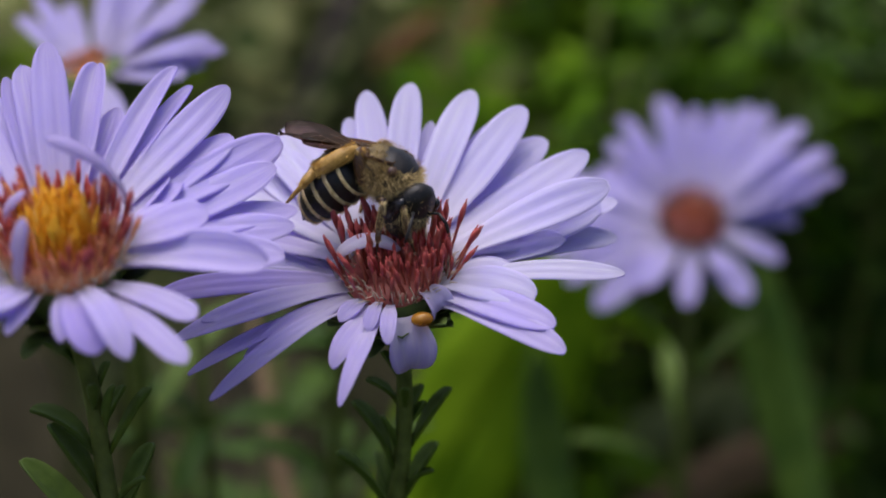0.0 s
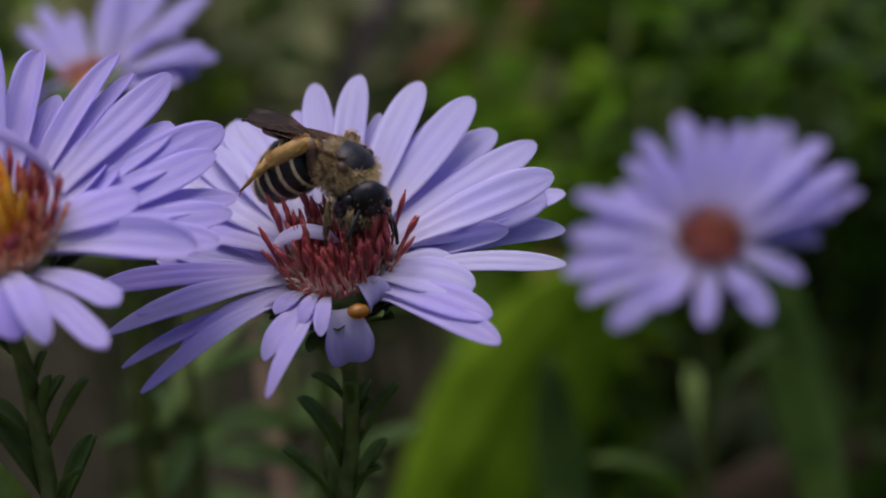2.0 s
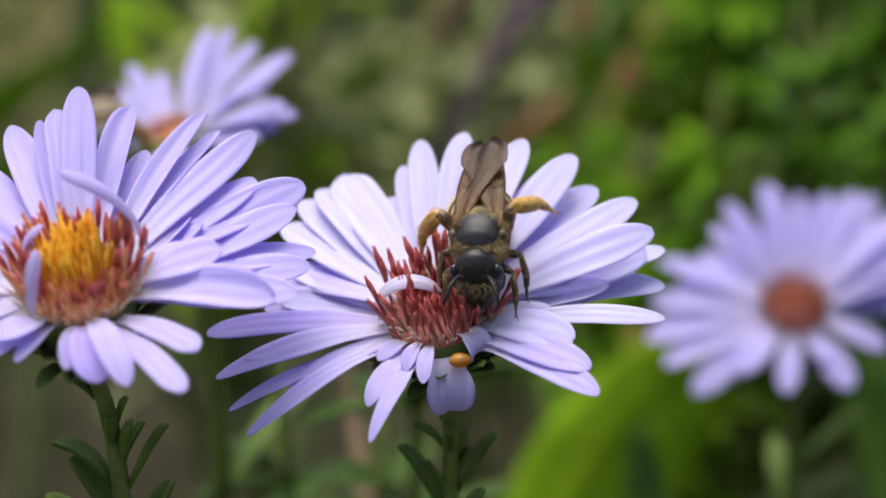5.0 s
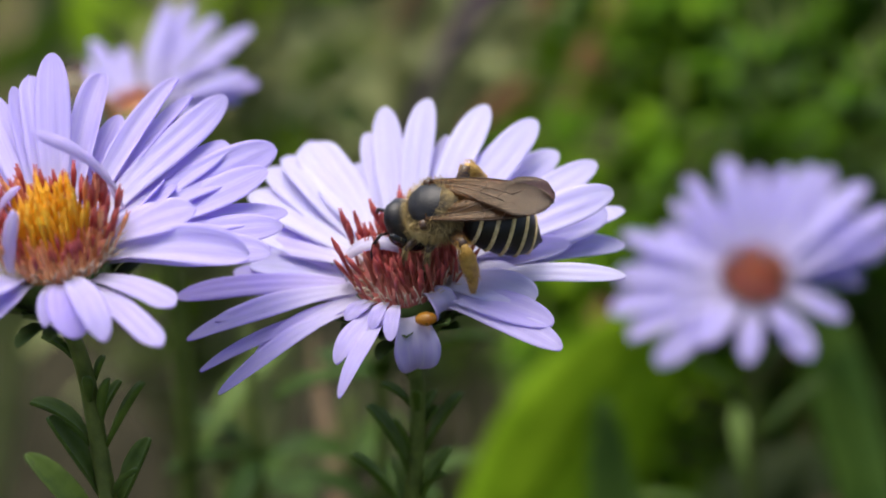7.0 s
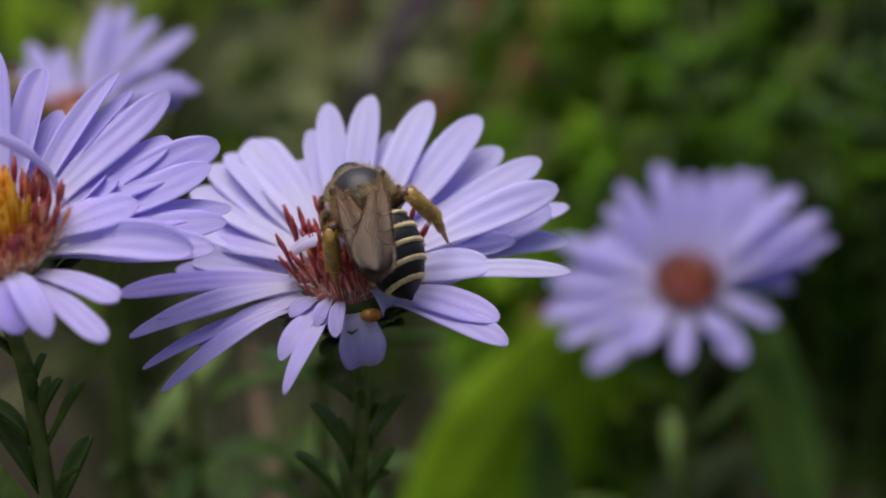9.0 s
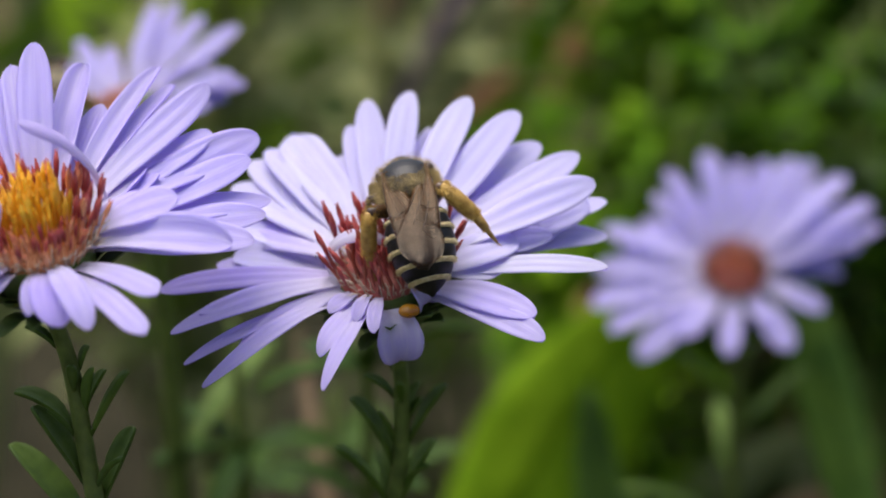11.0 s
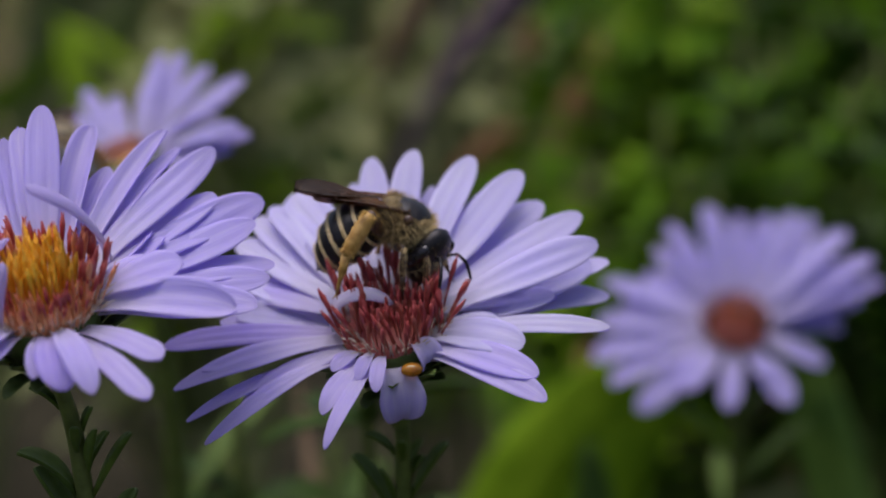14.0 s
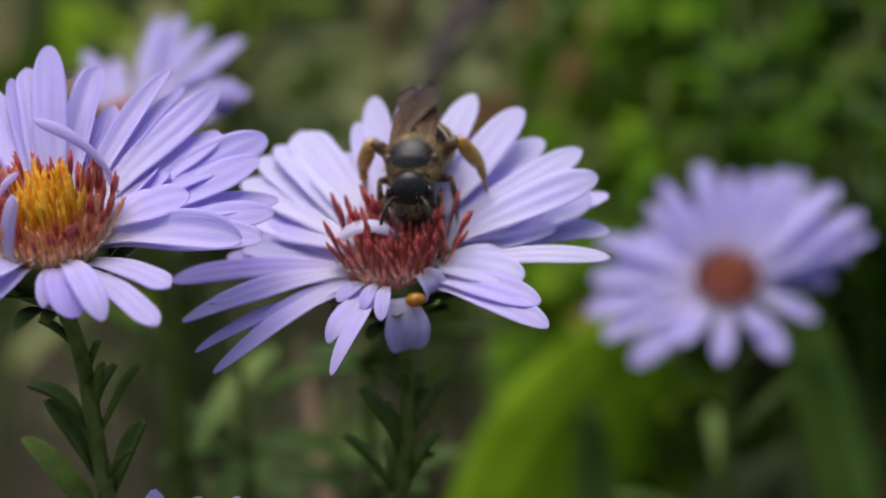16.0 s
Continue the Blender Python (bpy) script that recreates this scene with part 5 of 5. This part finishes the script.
SWAY_MAIN = [(0, -0.20, -0.02), (0.5, -0.35, -0.04), (1, -0.37, -0.18), (1.5, -0.53, 0.08), (2, -0.49, -0.03), (2.5, -0.63, 0.12), (3, -0.14, 0.18), (3.5, -0.04, -0.13), (4, 0.13, -0.14), (4.5, 0.02, -0.09), (5, 0.07, -0.05), (5.2, 0.08, 0.08), (7.3, 0.11, -0.02), (7.5, 0.13, -0.03), (8, 0.14, -0.07), (8.5, 0.06, 0.01), (9, 0.11, 0.08), (9.5, 0.10, 0.10), (10, 0.20, -0.04), (10.2, 0.06, -0.11), (12.3, 0.08, -0.03), (12.5, 0.01, 0.07), (13, 0.17, -0.02), (13.5, 0.11, 0.03), (14, 0.07, -0.05), (14.5, 0.28, 0.03), (15, 0.26, 0.11), (15.5, 0.30, 0.09), (16, 0.25, 0.09)]
SWAY_LEFT = [(0, 0.69, -0.02), (0.5, 0.76, 0.07), (1, 0.56, 0.06), (1.5, 0.60, 0.10), (2, 0.75, 0.15), (2.5, 1.04, 0.04), (3, -0.10, -0.37), (3.5, -0.40, -0.15), (4, -0.37, -0.12), (4.5, -0.29, -0.01), (5, -0.42, -0.18), (5.2, -0.30, -0.08), (7.3, -0.12, 0.05), (7.5, -0.21, 0.10), (8, -0.19, 0.11), (8.5, -0.27, 0.13), (9, -0.13, 0.10), (9.5, -0.22, 0.03), (10, -0.14, 0.12), (10.2, -0.11, 0.25), (12.3, -0.13, 0.16), (12.5, -0.08, 0.16), (13, -0.21, 0.10), (13.5, -0.08, -0.18), (14, -0.14, -0.08), (14.5, -0.11, -0.14), (15, -0.11, -0.06), (15.5, -0.15, -0.19), (16, -0.10, -0.14)]
SWAY_RIGHT = [(0, -0.76, 1.88), (0.5, -0.32, 1.69), (1, -0.14, 0.85), (1.5, 0.27, 0.24), (2, 1.07, 0.18), (2.5, 0.92, 0.02), (3, 1.18, 0.23), (3.5, 0.59, 0.32), (4, 0.78, 0.52), (4.5, 0.56, 0.15), (5, 0.15, 0.23), (5.2, 0.76, 0.08), (7.3, -0.00, 0.00), (7.5, -0.32, -0.33), (8, -0.10, -0.57), (8.5, -0.14, -0.57), (9, -0.29, -0.38), (9.5, -0.11, -0.80), (10, -0.90, -1.15), (10.2, -0.00, 0.00), (12.3, -0.27, -1.00), (12.5, -0.01, -0.37), (13, 0.03, 0.05), (13.5, -0.02, 0.04), (14, -0.11, -0.03), (14.5, -0.67, 0.01), (15, -1.07, -0.69), (15.5, -0.54, -0.35), (16, -0.53, -0.24)]
SWAY_BACK = [(0, 0.20, 0.62), (0.5, 0.71, 0.66), (1, 0.45, 0.25), (1.5, 1.10, -0.09), (2, 1.68, -0.10), (2.5, -0.00, 0.00), (3, 0.16, -0.18), (3.5, -0.26, 0.21), (4, 0.27, 0.26), (4.5, 0.15, 0.34), (5, -0.07, 0.10), (5.2, 0.34, -0.22), (7.3, -0.38, 0.42), (7.5, -0.23, 0.26), (8, -0.21, 0.20), (8.5, -0.26, -0.02), (9, -0.30, 0.10), (9.5, -0.35, -0.15), (10, -0.95, -0.39), (10.2, -0.00, 0.00), (12.3, -0.18, -0.68), (12.5, -0.01, -0.02), (13, -0.32, -0.09), (13.5, -0.04, 0.00), (14, 0.00, 0.15), (14.5, -0.53, -0.23), (15, -0.53, -0.34), (15.5, -0.23, -0.53), (16, -0.21, -0.54)]
# seconds, place on the flower in millimetres, roll, nose down, heading
BEE_ROWS = [
    (0, 0.36, 2.74, 5.60, -24.00, 14.00, -26.00),
    (0.5, 0.33, 3.41, 5.80, -24.00, 14.00, -24.00),
    (1, -0.12, 3.20, 5.60, -24.00, 14.00, -24.00),
    (1.5, -0.01, 3.24, 5.60, -24.00, 14.00, -26.00),
    (2, 1.44, 2.30, 5.50, -22.00, 14.00, -34.00),
    (2.5, 1.05, 2.66, 5.50, -14.00, 14.00, -46.00),
    (2.7, 0.56, 4.28, 5.40, -8.00, 6.00, -62.00),
    (3, 2.32, 1.77, 5.30, -3.00, 6.00, -78.00),
    (3.3, 1.91, 0.73, 5.20, 0.00, 6.00, -94.00),
    (3.5, 1.89, 2.50, 5.20, 0.00, 6.00, -95.00),
    (4, 1.41, 2.70, 5.20, 0.00, 6.00, -84.00),
    (4.5, 2.31, 0.75, 5.10, 0.00, 6.00, -74.00),
    (5, 3.30, 0.89, 5.10, 0.00, 6.00, -96.00),
    (5.2, 3.26, 0.62, 5.10, 0.00, 6.00, -95.00),
    (6.2, 2.93, -0.28, 5.20, 0.00, -4.00, -142.00),
    (7.3, 2.85, -0.56, 5.40, -26.00, 0.00, -196.00),
    (7.5, 2.90, -0.54, 5.40, -28.00, 0.00, -199.00),
    (8, 2.30, -0.24, 5.60, -26.00, -4.00, -214.00),
    (8.5, 0.92, 0.10, 5.60, -12.00, -8.00, -236.00),
    (9, 1.67, 0.40, 5.60, -4.00, -10.00, -250.00),
    (9.5, 2.49, 0.78, 5.60, 0.00, -8.00, -262.00),
    (10, 2.06, 0.41, 5.60, 0.00, -6.00, -260.00),
    (10.2, 2.19, 0.39, 5.60, 0.00, -6.00, -259.00),
    (12.3, 1.69, 1.92, 5.70, 0.00, -6.00, -263.00),
    (12.5, 1.16, 1.81, 5.70, -8.00, -6.00, -270.00),
    (13, 1.23, 1.27, 5.60, -14.00, -4.00, -324.00),
    (13.5, -0.10, 3.05, 5.60, -20.00, 10.00, -346.00),
    (14, 1.63, 3.51, 5.50, -22.00, 16.00, -376.00),
    (14.3, 1.15, 3.78, 5.40, -12.00, 10.00, -412.00),
    (14.5, 1.81, 2.88, 5.30, -6.00, 8.00, -424.00),
    (15, 1.72, 2.86, 5.30, 0.00, 6.00, -440.00),
    (15.5, 1.17, 2.18, 5.20, 0.00, 6.00, -448.00),
    (16, 2.04, 3.20, 5.20, 0.00, 6.00, -456.00),
]


def motions():
    for root, rows in ((MAIN_ROOT, SWAY_MAIN), (LEFT_ROOT, SWAY_LEFT), (RIGHT_ROOT, SWAY_RIGHT), (BACK_ROOT, SWAY_BACK)):
        o = Vector(root.location)
        walk(root, [(t, Matrix.Translation(o + Vector((x, 0, z)) * MM)) for t, x, z in rows])
    o = Matrix.Translation(Vector(HEAD_REST[0])) @ HEAD_REST[1]
    walk(BEE, [(t, Matrix.Translation(plant_sway(SWAY_MAIN, t)) @ o @ pose(x * MM, y * MM, z * MM, roll, nose, turn)) for t, x, y, z, roll, nose, turn in BEE_ROWS])
    walk(BEE_HEAD, [(t, pose(1.35 * MM, 0, -0.8 * MM, r, p, y)) for t, r, p, y in HEAD_ROWS])
    walk(BEE_ABDOMEN, [(t, pose(-1.6 * MM, 0, -0.1 * MM, 0, p, y)) for t, p, y in ABDOMEN_ROWS])
    for wing in BEE_WINGS:
        side, fold = (1 if wing.location.y > 0 else -1), wing.matrix_basis.copy()
        walk(wing, [(t, fold @ pose(0, 0, 0, roll, lift, left if side > 0 else right)) for t, roll, lift, left, right in WING_ROWS])
    foot = pose(0, 0, 0, 0, 0, 337) @ Vector(((RIM - 0.3) * MM, 0, 0))
    walk(PRESSED_PETAL, [(t, Matrix.Translation(foot) @ pose(0, 0, 0, 0, 0, a) @ Matrix.Translation(-foot)) for t, a in ((0, 0), (8.4, 0), (8.8, 5), (9.2, 42), (10.2, 44), (12.4, 44), (12.7, 12), (13.1, 4), (16, 0))])
    rest = SECOND_BEE.matrix_basis.copy()
    low = Matrix.Translation((-0.014, -0.004, -0.026)) @ rest
    walk(SECOND_BEE, [(t, Matrix.Translation(plant_sway(SWAY_BACK, t)) @ rest.normalized()) if t >= 3 else (t, low.normalized()) for t in (0, 1.8, 3.0, 4.0, 5.0, 7.5, 9.0, 12.5, 14.0, 15.0, 16.0)])
    for s in (-1, 1):
        hip = BEE_LEGS["hind", s].location.copy()
        walk(BEE_LEGS["hind", s], [(t, Matrix.Translation(hip) @ pose(0, 0, 0, s * a, b, s * c)) for t, a, b, c in (HIND_RIGHT if s < 0 else HIND_LEFT)])
        for k, (name, amount) in enumerate((("fore", 9), ("mid", 7))):
            hip = BEE_LEGS[name, s].location.copy()
            walk(BEE_LEGS[name, s], [(q * 0.4, Matrix.Translation(hip) @ pose(0, 0, 0, 0, amount * math.sin(q * 1.9 + s + k), amount * math.cos(q * 1.3 + 2 * s + k))) for q in range(41)])


# how the bee bows its head, bends its abdomen and stretches its hind legs
HEAD_ROWS = [(0, 0, 26, -38), (0.6, 0, 24, -16), (1, 0, 30, -6), (1.5, 0, 24, -34), (2, 0, 26, -38), (2.5, 0, 18, -34), (3, 0, 6, 0), (4, 0, -2, 0), (5.2, 0, -2, 0), (7.3, 0, 40, 0), (8, 0, 45, 0), (9, 0, 50, 0), (10.2, 0, 58, 0), (12.5, 0, 56, -15), (13, 0, 40, -20), (14, 0, 26, -26), (14.5, 0, 8, -8), (15, 0, 0, -6), (16, 0, 0, 0)]
ABDOMEN_ROWS = [(0, -50, 0), (1.2, -50, 0), (2, -42, 0), (3, -36, 0), (3.6, -34, 8), (5.2, -32, 16), (7.3, -26, 0), (8, -20, 0), (9, -22, 6), (10.2, -30, 4), (12.5, -34, -4), (13, -34, -6), (13.5, -42, 0), (14, -46, 0), (15, -36, 0), (16, -38, 0)]
WING_ROWS = [(0, -2, -8, 0, 0), (2.3, -4, -8, 2, 2), (3, -2, -7, 14, 14), (3.6, 0, 0, 2, 2), (5.2, 0, 2, 2, 2), (7.3, 0, 0, 0, 0), (8, 0, 0, 0, 0), (8.6, 0, 0, -6, -4), (9, 0, 0, -12, -8), (9.4, 0, -3, 4, 6), (10.2, 0, -5, 8, 10), (12.3, 0, -5, -24, -20), (12.7, 0, -5, -24, -20), (13, -2, -3, -12, -10), (13.5, -3, -6, -4, -2), (14, -3, -6, 4, 4), (14.5, -4, -8, 18, 18), (15.1, -4, -6, 14, 14), (15.6, 0, -5, 6, 6), (16, 0, -5, 2, 2)]
HIND_LEFT = [(0, 0, 0, 0), (2, 8, 5, 0), (3, 4, 5, -8), (4, 4, 5, -10), (4.6, 12, 8, 10), (5.2, 45, 20, 40), (7.3, 0, -10, 10), (8, 0, -10, 10), (9, 0, 0, 20), (12.3, 0, 0, 20), (13, 0, 0, 0), (14.5, 8, 0, -4), (15, 6, 5, -6), (16, 8, 5, -4)]
HIND_RIGHT = [(0, 30, 0, 58), (1.8, 30, 0, 58), (2.4, 24, 4, 40), (3, 4, 5, -10), (4.6, 4, 5, -14), (5.2, 20, 10, 2), (7.3, 0, 0, 10), (8, 0, 0, 20), (9, 16, 0, 8), (9.5, 20, 0, 12), (10.2, 22, 0, 14), (12.3, 42, 0, 25), (12.7, 38, 0, 20), (13, 4, 0, 14), (13.6, 4, 0, 4), (14.1, 12, 0, 10), (14.5, 8, 0, 0), (15, 6, 5, -8), (16, 8, 5, -6)]


motions()
